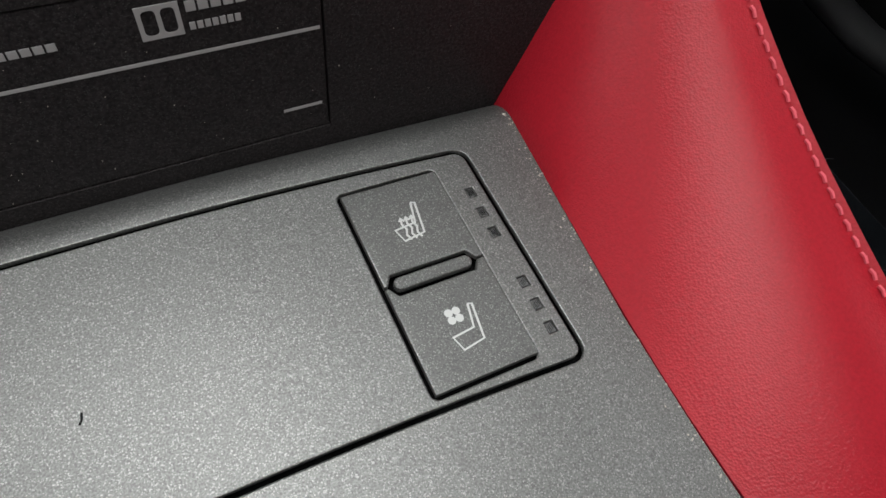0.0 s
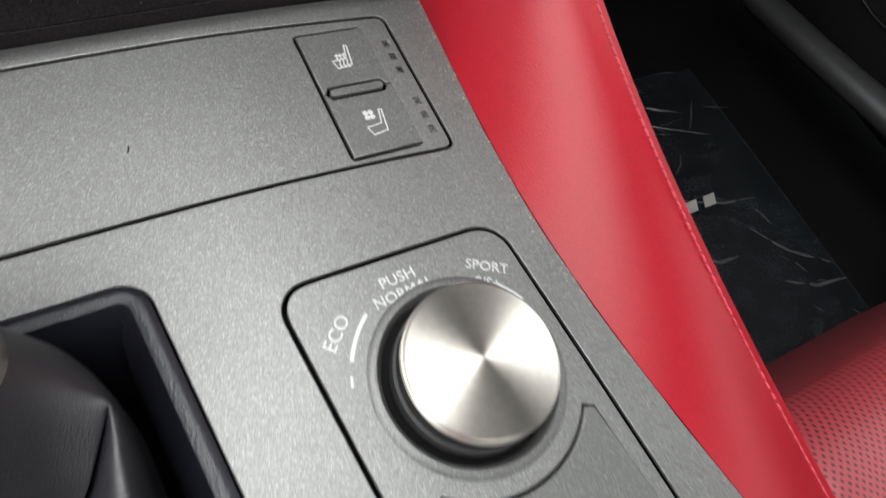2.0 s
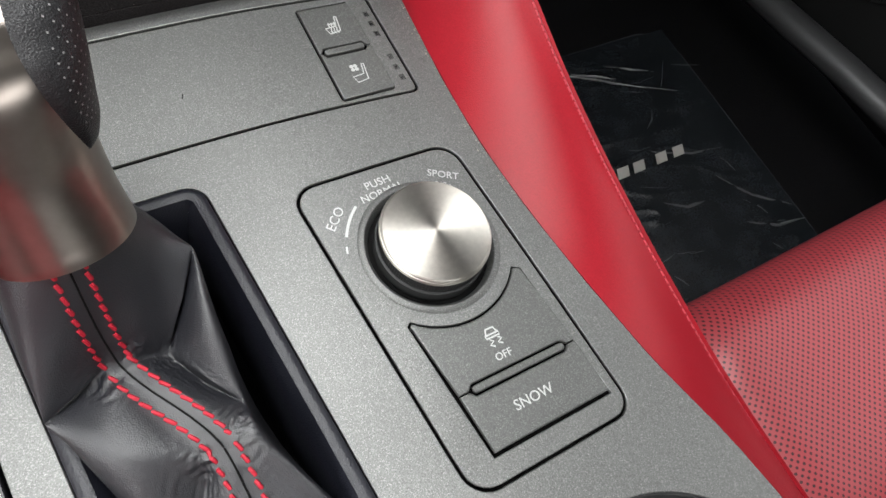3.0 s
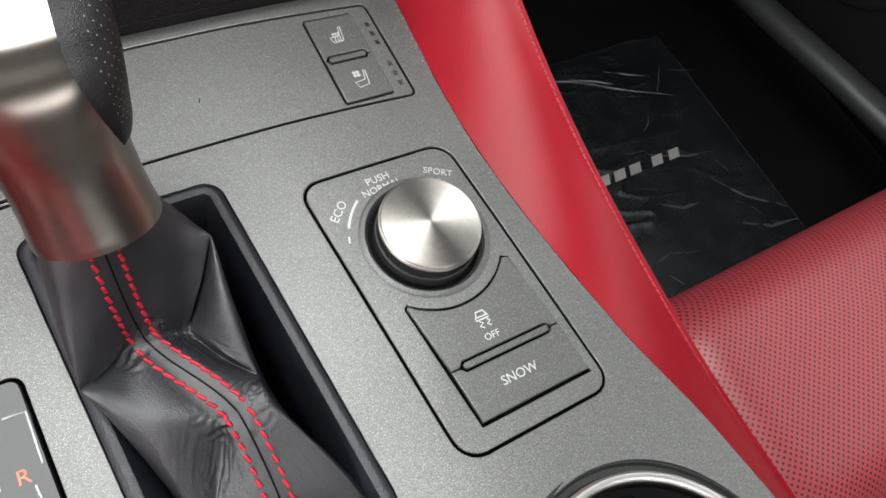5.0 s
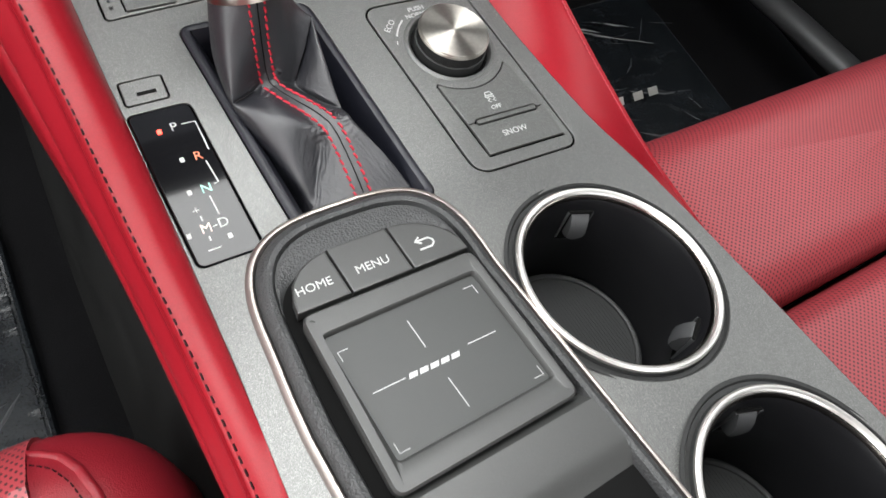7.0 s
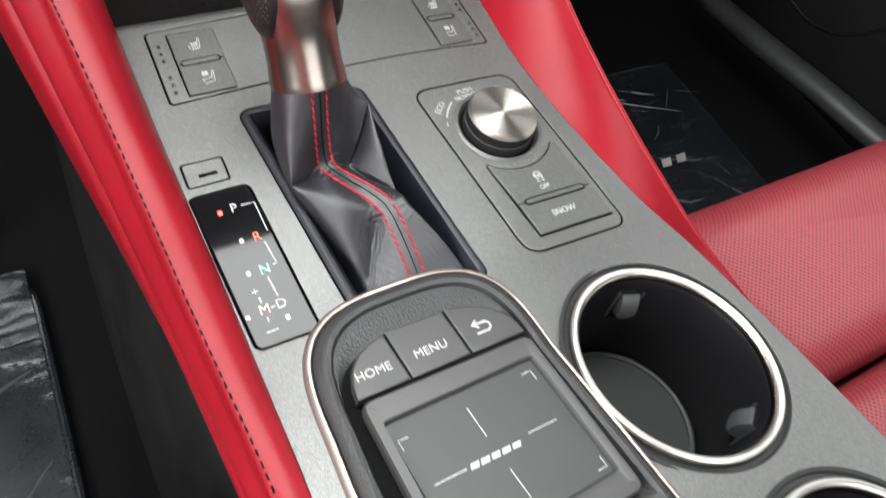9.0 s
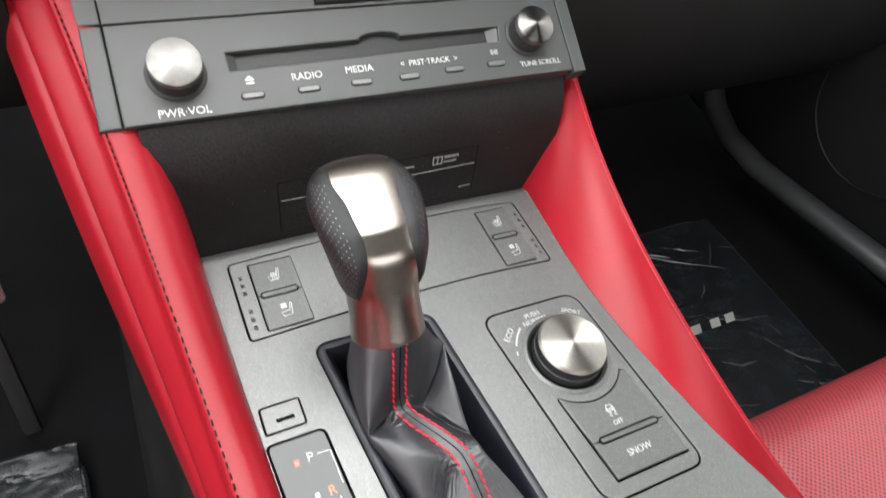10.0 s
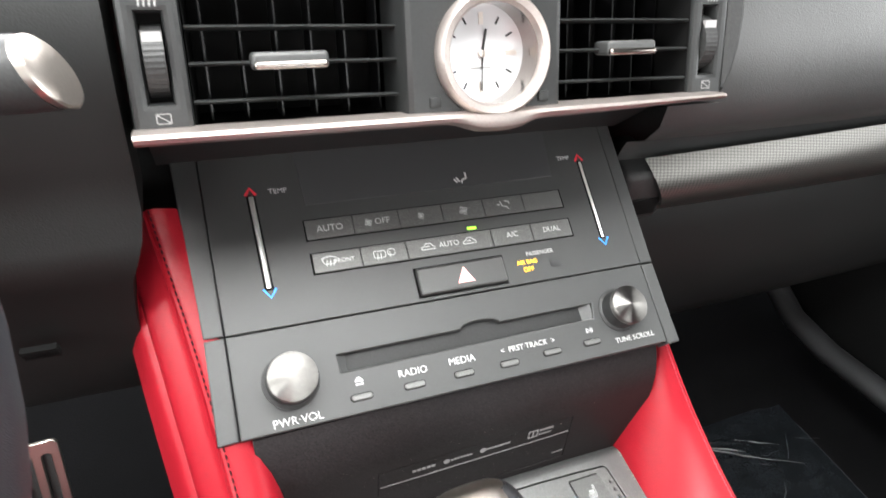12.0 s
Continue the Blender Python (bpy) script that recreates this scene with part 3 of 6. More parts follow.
for k in range(5):
    b = climate_button(edges[k], edges[k + 1], 0.0708, 0.0823)
    c = (edges[k] + edges[k + 1]) / 2
    if k == 0:
        lettering("FRONT", 0.0036, PRINT, b, c + 0.0040, 0.0763, 0.0014)
        part("demist_icon", strokes([[(c - 0.009, 0.0785), (c - 0.0045, 0.0798), (c, 0.0785), (c - 0.0015, 0.0752), (c - 0.0075, 0.0752), (c - 0.009, 0.0785)], [(c - 0.0065, 0.0740), (c - 0.0060, 0.0775)], [(c - 0.0045, 0.0740), (c - 0.0040, 0.0775)], [(c - 0.0025, 0.0740), (c - 0.0020, 0.0775)]], 0.0005), PRINT, b, at=pose(0, 0, 0.0012))
    if k == 1:
        part("demist_icon", strokes([rounded(c - 0.0065, 0.0745, c + 0.0005, 0.0785, 0.0008, 2) + [(c + 0.0005, 0.0775)], rounded(c + 0.0018, 0.0750, c + 0.0065, 0.0790, 0.0015, 2), [(c - 0.0045, 0.0735), (c - 0.0042, 0.0772)], [(c - 0.0025, 0.0735), (c - 0.0022, 0.0772)], [(c + 0.0030, 0.0738), (c + 0.0032, 0.0775)]], 0.0005), PRINT, b, at=pose(0, 0, 0.0012))
    if k == 2:
        lettering("AUTO", 0.0047, PRINT, b, c - 0.001, 0.0768, 0.0014)
        for side in (-1, 1):
            part("car_icon", strokes(car_icon(c - 0.001 + side * 0.0135, 0.0765, 0.0085), 0.0006), PRINT, b, at=pose(0, 0, 0.0012))
    if k == 3:
        lettering("A/C", 0.0050, PRINT, b, c, 0.0768, 0.0014)
    if k == 4:
        lettering("DUAL", 0.0048, PRINT, b, c, 0.0768, 0.0014)
part("indicator_lamp", box(0.0168, 0.0843, 0, 0.0226, 0.0859, 0.0005), GREEN, radio, "lit green indicator")
part("hazard_surround", box(-0.0240, 0.0464, -0.002, 0.0345, 0.0650, 0.0003), DARK, radio)
# lighter satin grey stands for the reflection on the switch
hazard = part("hazard_button", plate(rounded(-0.0228, 0.0475, 0.0334, 0.0638, 0.0012, 3), z=0.0032, thick=0.005, edge=0.0012), SMOOTH, radio, "hazard switch, its gloss reflection put into a lighter grey")
tri = [(0.0008, 0.0510), (0.0118, 0.0510), (0.0063, 0.0608), (0.0008, 0.0510), (0.0118, 0.0510)]
# the triangle's mark also gets a weak added glow
part("hazard_triangle", plate(tri[:3], z=0.0003, thick=0.0003, edge=0.0001), material("glowing_hazard_mark", (0.9, 0.45, 0.42), 0.5, emit=((1.0, 0.35, 0.3), 0.25)), hazard, "pale red triangle", at=pose(0, 0, 0.0032))
lettering("PASSENGER", 0.0037, PRINT, radio, 0.0605, 0.0628)
lettering("AIR BAG", 0.0038, AMBER, radio, 0.0500, 0.0578, name="airbag_lamp")
lettering("OFF", 0.0042, AMBER, radio, 0.0500, 0.0530, name="airbag_lamp")
part("sensor_window", box(0.0660, 0.0520, 0, 0.0735, 0.0560, 0.0002), SCREEN, radio)
for u, r in ((-0.1063, 0.0015), (0.1092, 0.0010)):
    part("slider_groove", tube([(u, 0.0655, 0.0), (u - (0.0016 if u < 0 else -0.001), 0.1225, 0.0)], r + 0.0010, 10, flat=0.25), DARK, radio)
    part("temperature_slider", tube([(u, 0.0665, 0.0002), (u - (0.0016 if u < 0 else -0.001), 0.1215, 0.0002)], r, 12, flat=0.9), CHROME, radio, "vertical chrome touch bar")
    part("down_arrow", strokes([[(u - 0.0032, 0.0662), (u + 0.0003, 0.0612), (u + 0.0037, 0.0662)]], 0.0012), BLUE, radio, "blue arrow", at=pose(0, 0, 0.0003))
    t = u - (0.0016 if u < 0 else -0.001)
    part("up_arrow", strokes([[(t - 0.0030, 0.1225), (t, 0.1272), (t + 0.0030, 0.1225)]], 0.0016), REDPRINT, radio, "red arrow", at=pose(0, 0, 0.0003))
lettering("TEMP", 0.0044, GREYPRINT, radio, -0.0925, 0.1238)
lettering("TEMP", 0.0040, GREYPRINT, radio, 0.0985, 0.1258)
part("display", plate([(-0.0780, 0.1128), (0.0860, 0.1138), (0.0895, 0.1490), (-0.0800, 0.1490)], z=0.0004, thick=0.001, edge=0.0003), SCREEN, radio, "dark climate display")
part("airflow_icon", strokes([[(0.0250, 0.1228), (0.0248, 0.1190), (0.0220, 0.1180), (0.0212, 0.1158)], [(0.0165, 0.1190), (0.0182, 0.1165)], [(0.0182, 0.1200), (0.0195, 0.1175), (0.0205, 0.1172)]], 0.0012), PRINT, radio, at=pose(0, 0, 0.0005))

# ------------------------------------------------------------------ vents, clock and satin trim
def grille(u0, u1, tab0, tab1):
    vent = thing("air_vent", VENT, "black air vent with thin slats and a chrome tab", "air vent", "dashboard vents")
    part("duct", loft([[(u0, -0.028, 0), (u1, -0.028, 0), (u1, 0.046, 0), (u0, 0.046, 0)], [(u0 + 0.003, -0.025, -0.05), (u1 - 0.003, -0.025, -0.05), (u1 - 0.003, 0.043, -0.05), (u0 + 0.003, 0.043, -0.05)]], caps=False), DARK, vent, smooth=False)
    bm = box(u0, -0.028, -0.052, u1, 0.046, -0.050)
    part("duct_back", bm, DARK, vent)
    for v in (0.030, 0.0135, -0.0012, -0.0168):
        part("slat", loft([[(u, v + dv - 0.0012 * f + 0.03 * n, n) for dv, n in ((0.0009, -0.0015), (0.0, 0.0), (-0.0009, -0.0015), (-0.0007, -0.016), (0.0007, -0.016))] for u, f in ((u0, 0.0), ((u0 + u1) / 2, 0.4), (u1, 1.0))], caps=True), VENTGREY, vent)
    for f in (0.08, 0.25, 0.42, 0.59, 0.76, 0.93):
        u = u0 + (u1 - u0) * f
        part("vane", box(u - 0.0004, -0.030, -0.038, u + 0.0004, 0.042, -0.022), VANE, vent)
    part("tab", box(tab0, -0.0045, -0.006, tab1, 0.0028, 0.0075, 0.0018, 3), FASCIA, vent)
    part("tab_trim", box(tab0 + 0.0006, -0.0043, 0.0060, tab1 - 0.0006, -0.0010, 0.0092, 0.0014, 4), GUN, vent, "chrome edge")
    return vent


grille(-0.1315, -0.0372, -0.1066, -0.0740)
grille(0.0425, 0.1272, 0.0700, 0.1000)


def thumbwheel(u0, u1):
    cheek = thing("vent_cheek", VENT, "grey vent surround with a ribbed thumbwheel", "vent surround", "dashboard vents")
    c = (u0 + u1) / 2
    part("cheek", plate([(u0, -0.030), (u1, -0.030), (u1, 0.050), (u0, 0.050)], [[(c - 0.0048, -0.0165), (c + 0.0048, -0.0165), (c + 0.0048, 0.0195), (c - 0.0048, 0.0195)]], z=0.002, thick=0.03, edge=0.0025), VENTGREY, cheek)
    part("well", box(c - 0.0055, -0.018, -0.010, c + 0.0055, 0.021, -0.008), DARK, cheek)
    wheel = part("wheel", loft([[(x, 0.0005 + 0.0150 * math.cos(2 * math.pi * k / 80) * (1 - 0.012 * (k % 2)), -0.0105 + 0.0150 * math.sin(2 * math.pi * k / 80) * (1 - 0.012 * (k % 2))) for k in range(80)] for x in (c - 0.0040, c + 0.0040)], caps=True), BLACK, cheek, "ribbed black thumbwheel", smooth=False)
    part("wheel_mark", box(c - 0.0038, 0.0080, 0.0006, c + 0.0038, 0.0120, 0.0026), DIM, wheel)
    part("closed_mark", strokes([rounded(c - 0.0028, -0.0245, c + 0.0028, -0.0205, 0.0004, 2) + [(c + 0.0028, -0.0209)], [(c - 0.0026, -0.0208), (c + 0.0026, -0.0243)]], 0.0004), DIM, cheek, at=pose(0, 0, 0.0021))
    part("open_mark", strokes([[(c - 0.003 + 0.002 * k, 0.0215), (c - 0.0024 + 0.002 * k, 0.0265)] for k in range(4)], 0.0007), DIM, cheek, at=pose(0, 0, 0.0021))
    return cheek


thumbwheel(-0.1560, -0.1322)
right_cheek = thumbwheel(0.1280, 0.1520)
BEZEL = [(0.1528, -0.029), (0.1560, -0.026), (0.1612, -0.016), (0.1648, -0.002), (0.1664, 0.014), (0.1668, 0.032), (0.1660, 0.050), (0.1528, 0.050)]
part("outer_bezel", plate(BEZEL, z=0.0005, thick=0.03, edge=0.003), BLACK, right_cheek, "curved black outer bezel")

clock = thing("clock", VENT @ pose(0.0018, -0.0012, 0.0085) @ Matrix.Scale(1.03, 4), "round analogue clock with a pale face and a satin silver rim", "clock")
part("pod", plate([(-0.0415, -0.030), (0.0365, -0.030), (0.0365, 0.052), (-0.0415, 0.052)], [circle(0, 0, 0.0255, 64)], z=0.004, thick=0.035, edge=0.003), VENTGREY, clock)
wall_ring = [(0.0224, -0.010), (0.0219, 0.002), (0.0221, 0.0070)]
part("inner_ring", loft([[(r * math.cos(2 * math.pi * k / 96), r * math.sin(2 * math.pi * k / 96), h) for k in range(96)] for r, h in wall_ring]), GUN, clock, "dark inner wall of the rim")
rim = [(0.0221, 0.0070), (0.0224, 0.0082), (0.0235, 0.0100), (0.0262, 0.0108), (0.0278, 0.0085), (0.0282, 0.004), (0.0282, 0.002)]
part("rim", loft([[(r * math.cos(2 * math.pi * k / 96), r * math.sin(2 * math.pi * k / 96), h) for k in range(96)] for r, h in rim]), TRIM, clock, "satin silver rim")
part("face", lathe([(0.0225, -0.0095), (0.0225, -0.0085), (0.0004, -0.0084)], 64), FACE, clock, "pale silver dial")
for k in range(12):
    a = radians(30 * k)
    long_mark = k in (0, 3, 6, 9)
    part("hour_mark", box(-0.0004 - 0.0007 * long_mark, 0.0150 - 0.002 * long_mark, -0.0083, 0.0004 + 0.0007 * long_mark, 0.0185, -0.0078), SATIN if long_mark else BLACK, clock, at=pose(0, 0, 0, 0, 0, -30 * k))
part("minute_hand", strokes([[(0.0002, 0.003), (-0.0004, -0.0170)]], 0.0008), BLACK, clock, at=pose(0, 0, -0.0068))
part("hour_hand", strokes([[(-0.0003, -0.002), (0.0022, 0.0110)]], 0.0013), BLACK, clock, at=pose(0, 0, -0.0073))
part("hub", lathe([(0.0017, -0.0084), (0.0017, -0.0060), (0.0006, -0.0056)], 24), SATIN, clock)
part("printed_bar", strokes([[(-0.0055, -0.0065), (0.0055, -0.0065)]], 0.0011), DIM, clock, at=pose(0, 0, -0.0084))
for u in (-0.0285, 0.0265):
    part("set_button", box(u - 0.0028, -0.0225, 0.003, u + 0.0028, -0.0175, 0.0052, 0.0008), VENTGREY, clock)

bar = thing("trim_bar", VENT, "satin silver trim bar with a black underside below the vents", "trim")
rows = []
for k in range(41):
    u = -0.1565 + 0.3000 * k / 40
    bow = 0.004 * math.sin(math.pi * k / 40) + 0.007
    thin = (1.0 - 0.35 * ease((k - 26) / 14)) * 0.78 + 0.62 * math.exp(-((u - 0.003) / 0.017) ** 4)
    rows.append([(u, -0.0262 + v * thin, n + bow) for v, n in ((0.0, -0.010), (-0.0004, 0.0055), (-0.0016, 0.0082), (-0.0036, 0.0088), (-0.0060, 0.0078), (-0.0076, 0.0045), (-0.0080, 0.000), (-0.0080, -0.012))])
part("bar", loft(rows, caps=True), TRIM, bar)
a, b = VENT @ Vector((-0.155, -0.0325, 0.006)), VENT @ Vector((0.150, -0.0325, 0.006))
c, d = RADIO @ Vector((0.150, 0.148, -0.002)), RADIO @ Vector((-0.155, 0.148, -0.002))
m1, m2 = a.lerp(d, 0.45) + Vector((0, 0.008, 0.006)), b.lerp(c, 0.45) + Vector((0, 0.008, 0.006))
part("underside", loft([[a, b], [m1, m2], [d, c], [d + Vector((0, 0.05, 0.02)), c + Vector((0, 0.05, 0.02))]], closed=False), BLACK, bar, "black sloping panel below the bar", at=VENT.inverted())


# ------------------------------------------------------------------ seat heating strip
strip = thing("seat_switch_strip", pose(0, 0, 0), "grey strip across the console with seat heating and cooling buttons", "switch panel")
R_BLOCK = (0.0645, 0.0035, 0.0878, 0.0518)
L_BLOCK = (-0.0858, 0.0035, -0.0600, 0.0518)
holes = [rounded(*R_BLOCK, 0.0016, 3), rounded(*L_BLOCK, 0.0016, 3)]
led_rows = [0.0432, 0.0377, 0.0322, 0.0193, 0.0138, 0.0083]
leds = [(0.0930, y) for y in led_rows] + [(-0.0912, y) for y in led_rows]
holes += [[(x - 0.0010, y - 0.0013), (x + 0.0010, y - 0.0013), (x + 0.0010, y + 0.0013), (x - 0.0010, y + 0.0013)] for x, y in leds]
part("panel", plate(inset(STRIP, 0.0011), holes, thick=0.0012, edge=0.0003, cuts=[((0.03 + 0.010 * k, 0, 0), (1, 0, 0)) for k in range(7)]), DECK, strip)
part("scratch", strokes([[(0.0096, 0.0232), (0.0101, 0.0240), (0.0103, 0.0252)]], 0.0004, 0.00003), DARK, strip, "small dark nick")
lens = material("unlit_lens", (0.075, 0.076, 0.075), 0.35, grain=0.3, grain_scale=2600)
for x, y in leds:
    led = part("indicator", plate([(x - 0.00082, y - 0.0011), (x + 0.00082, y - 0.0011), (x + 0.00082, y + 0.0011), (x - 0.00082, y + 0.0011)], z=-0.0003, thick=0.001, edge=0.0002), lens, strip, "small dark lens")
    # moulded hatching: crossed lines for heating, slanted ones for cooling
    hatch = [[(x - 0.0007, y + d - 0.00045), (x + 0.0007, y + d + 0.00045)] for d in (-0.00055, -0.00018, 0.00018, 0.00055)]
    if y > 0.025:
        hatch += [[(x - 0.0007, y + d + 0.00045), (x + 0.0007, y + d - 0.00045)] for d in (-0.00055, -0.00018, 0.00018, 0.00055)]
    part("hatching", strokes(hatch, 0.00011, 0.00005), DARK, led, at=pose(0, 0, -0.00029))


def seat_icon(kind, cx, cy, s):
    lines = [[(cx + s * a, cy + s * b) for a, b in ((0.50, 0.97), (0.70, 0.93), (0.44, -0.82), (-0.66, -1.0), (-0.88, -0.30), (0.24, -0.17), (0.50, 0.97))]]
    if kind == "heat":
        for k in range(3):
            x = -0.44 + 0.28 * k
            lines.append([(cx + s * (x + q), cy + s * b) for q, b in ((0.12, -1.02), (0.0, -0.7), (0.12, -0.4), (0.0, -0.1), (0.06, 0.20))])
            lines.append([(cx + s * (x - 0.06), cy + s * 0.10), (cx + s * (x + 0.06), cy + s * 0.28), (cx + s * (x + 0.18), cy + s * 0.06)])
    return lines


def blade_fan(cx, cy, r):
    bm = bmesh.new()
    for k in range(4):
        a = radians(90 * k + 45)
        bmesh.ops.create_circle(bm, cap_ends=True, segments=16, radius=r * 0.43, matrix=Matrix.Translation((cx + 0.58 * r * math.cos(a), cy + 0.58 * r * math.sin(a), 0.0001)))
    return bm


for x0, y0, x1, y1 in (R_BLOCK, L_BLOCK):
    ym, g = (y0 + y1) / 2, 0.0004
    bar0, bar1 = (x0 + 0.0025, x1 - 0.0025)
    part("button_gap", box(x0, y0, -0.0042, x1, y1, -0.0040), DARK, strip)
    for lo, hi, kind in ((ym, y1, "heat"), (y0, ym, "cool")):
        edge_y, far = (lo + g / 2, hi - 0.0009) if lo == ym else (hi - g / 2, lo + 0.0009)
        ey = edge_y + (0.0022 if lo == ym else -0.0022)
        pts = [(x0 + 0.0009, edge_y), (bar0 - 0.0008, edge_y), (bar0 + 0.0006, ey), (bar1 - 0.0006, ey), (bar1 + 0.0008, edge_y), (x1 - g * 0.3, edge_y), (x1 - g * 0.3, far), (x0 + 0.0009, far)]
        if lo != ym:
            pts.reverse()
        # slightly dished, so the outer edge stands a little lower
        button = part("seat_button", plate(pts, z=0.0004, thick=0.0014, edge=0.0004), BUTTON, strip)
        cx, cy = (x0 + x1) / 2 + (0.0005 if kind == "heat" else 0.0010), (lo + hi) / 2 + (0.0008 if kind == "heat" else -0.0010)
        part("icon", strokes(seat_icon(kind, cx, cy, 0.0043), 0.00044), PRINT, button, "white seat symbol", at=pose(0, 0, 0.0004))
        if kind == "cool":
            part("icon", blade_fan(cx - 0.0016, cy + 0.0028, 0.0020), PRINT, button, at=pose(0, 0, 0.0005))
    part("divider_bar", plate(rounded(bar0 + 0.0005, ym - 0.0014, bar1 - 0.0005, ym + 0.0014, 0.0013, 5), z=0.0007, thick=0.0016, edge=0.0004), BUTTON, strip, "raised rounded divider")

# ------------------------------------------------------------------ drive mode panel
mode = thing("drive_mode_panel", pose(0, 0, 0), "grey drive mode panel with a silver dial and two buttons", "switch panel")
DIAL = (0.0680, -0.0640)


def sheared(x, y):
    return (x + 0.09 * (-0.0275 - y), y)


arc = []
for k in range(19):
    a = radians(229 + (322 - 229) * k / 18)
    arc.append((DIAL[0] + 0.0308 * math.cos(a), DIAL[1] + 0.0308 * math.sin(a)))
y_mid, y_low = -0.1167, -0.1385
right_top = arc[-1]
full = [(0.0462, arc[0][1] - 0.0012)] + [sheared(0.0420, y_low)] + [sheared(0.0918, y_low)] + [(right_top[0] + 0.0030, right_top[1] - 0.0016)] + list(reversed(arc))
part("panel", plate(inset(MODE, 0.0012), [circle(*DIAL, 0.0240, 64), full], thick=0.0012, edge=0.0003, cuts=[((0.03 + 0.010 * k, 0, 0), (1, 0, 0)) for k in range(8)]), DECK, mode)
part("gap_floor", plate(inset(full, -0.0005), z=-0.0042, thick=0.0005, edge=0.0001), DARK, mode)
well = [(0.0264, 0.0002), (0.0252, 0.0009), (0.0240, 0.0008), (0.0230, -0.0004), (0.0224, -0.0030)]
part("dial_well", loft([[(DIAL[0] + r * math.cos(2 * math.pi * k / 72), DIAL[1] + r * math.sin(2 * math.pi * k / 72), h) for k in range(72)] for r, h in well]), BUTTON, mode)
part("dial_recess", lathe([(0.0225, -0.0030), (0.0225, -0.0062), (0.0001, -0.0062)], 64), DARK, mode, "black recess round the dial", at=pose(DIAL[0], DIAL[1], 0))
dial = part("dial", lathe([(0.0205, -0.006), (0.0205, 0.0030)] + [(0.0196, 0.0034), (0.0196, 0.0099), (0.0197, 0.0102)], 96), RUBBER, mode, "black ribbed dial skirt", at=pose(DIAL[0], DIAL[1], 0))
part("cap", lathe([(0.0197, 0.0092), (0.0200, 0.0095), (0.0200, 0.0106), (0.0198, 0.0110), (0.0195, 0.0110), (0.0195, 0.0113), (0.0194, 0.0118), (0.0189, 0.0122), (0.00001, 0.0123)], 128), SILVER, dial, "spun satin silver dial cap")
ribs = bmesh.new()
for k in range(120):
    a = 2 * math.pi * k / 120
    box(-0.0001, 0.0194, 0.0034, 0.0001, 0.0199, 0.0092, bm=ribs)
    bmesh.ops.rotate(ribs, verts=ribs.verts[-8:], cent=(0, 0, 0), matrix=Matrix.Rotation(a, 3, "Z"))
part("ribs", ribs, RUBBER, dial, smooth=False)

xr = lambda y: sheared(0.0918, y)[0]
xl = lambda y: sheared(0.0420, y)[0]
g = 0.0004
bl, br = xl(y_mid) + 0.0058, xr(y_mid) - 0.0048
upper = [(0.0470, arc[0][1] - 0.0016), (xl(y_mid) + 0.0010, y_mid + g / 2), (bl - 0.001, y_mid + g / 2), (bl + 0.0008, y_mid + 0.0021), (br - 0.0008, y_mid + 0.0021), (br + 0.001, y_mid + g / 2), (xr(y_mid) - 0.0002, y_mid + g / 2), (right_top[0] + 0.0026, right_top[1] - 0.0016)] + [(x, y - 0.0008) for x, y in reversed(arc)]
lower = [(xl(y_mid) + 0.0010, y_mid - g / 2), (xl(y_low) + 0.0010, y_low + 0.0013), (xr(y_low) - 0.0002, y_low + 0.0013), (xr(y_mid) - 0.0002, y_mid - g / 2), (br + 0.001, y_mid - g / 2), (br - 0.0008, y_mid - 0.0021), (bl + 0.0008, y_mid - 0.0021), (bl - 0.001, y_mid - g / 2)]
traction = part("traction_button", plate(upper, z=0.0005, thick=0.0016, edge=0.0006, cuts=[((0.05 + 0.012 * k, 0, 0), (1, 0, 0)) for k in range(5)]), BUTTON, mode)
snow = part("snow_button", plate(lower, z=0.0005, thick=0.0016, edge=0.0006, cuts=[((0.05 + 0.012 * k, 0, 0), (1, 0, 0)) for k in range(5)]), BUTTON, mode)
part("divider_bar", plate(rounded(bl + 0.0005, y_mid - 0.0013, br - 0.0005, y_mid + 0.0013, 0.0012, 5), z=0.0008, thick=0.0016, edge=0.0004), BUTTON, mode, "raised rounded divider")
lettering("SNOW", 0.0051, PRINT, snow, 0.0745, -0.1275, 0.0006)
lettering("OFF", 0.0038, PRINT, traction, 0.0722, -0.1106, 0.0006)
skid = [[(0.0690, -0.1020), (0.0700, -0.0994), (0.0738, -0.0994), (0.0748, -0.1020)], [(0.0686, -0.1020), (0.0752, -0.1020), (0.0752, -0.1034), (0.0686, -0.1034), (0.0686, -0.1020)],
        [(0.0697, -0.1042), (0.0712, -0.1052), (0.0690, -0.1064), (0.0708, -0.1076)], [(0.0738, -0.1042), (0.0752, -0.1052), (0.0730, -0.1064), (0.0748, -0.1076)]]
part("skid_icon", strokes([[(0.0719 + 0.80 * (x - 0.0719), -0.1040 + 0.80 * (y + 0.1040)) for x, y in line] for line in skid], 0.0006), PRINT, traction, at=pose(0, 0, 0.0005))
lettering("PUSH", 0.0044, GREYPRINT, mode, 0.0612, -0.0340, 0.0001, 4)
lettering("NORMAL", 0.0043, GREYPRINT, mode, 0.0612, -0.0384, 0.0001, 4)
lettering("SPORT", 0.0042, GREYPRINT, mode, 0.0866, -0.0393, 0.0001, -28)
lettering("S/S+", 0.0042, PRINT, mode, 0.0845, -0.0438, 0.0001, -28)
lettering("ECO", 0.0050, GREYPRINT, mode, 0.0407, -0.0425, 0.0001, 45)
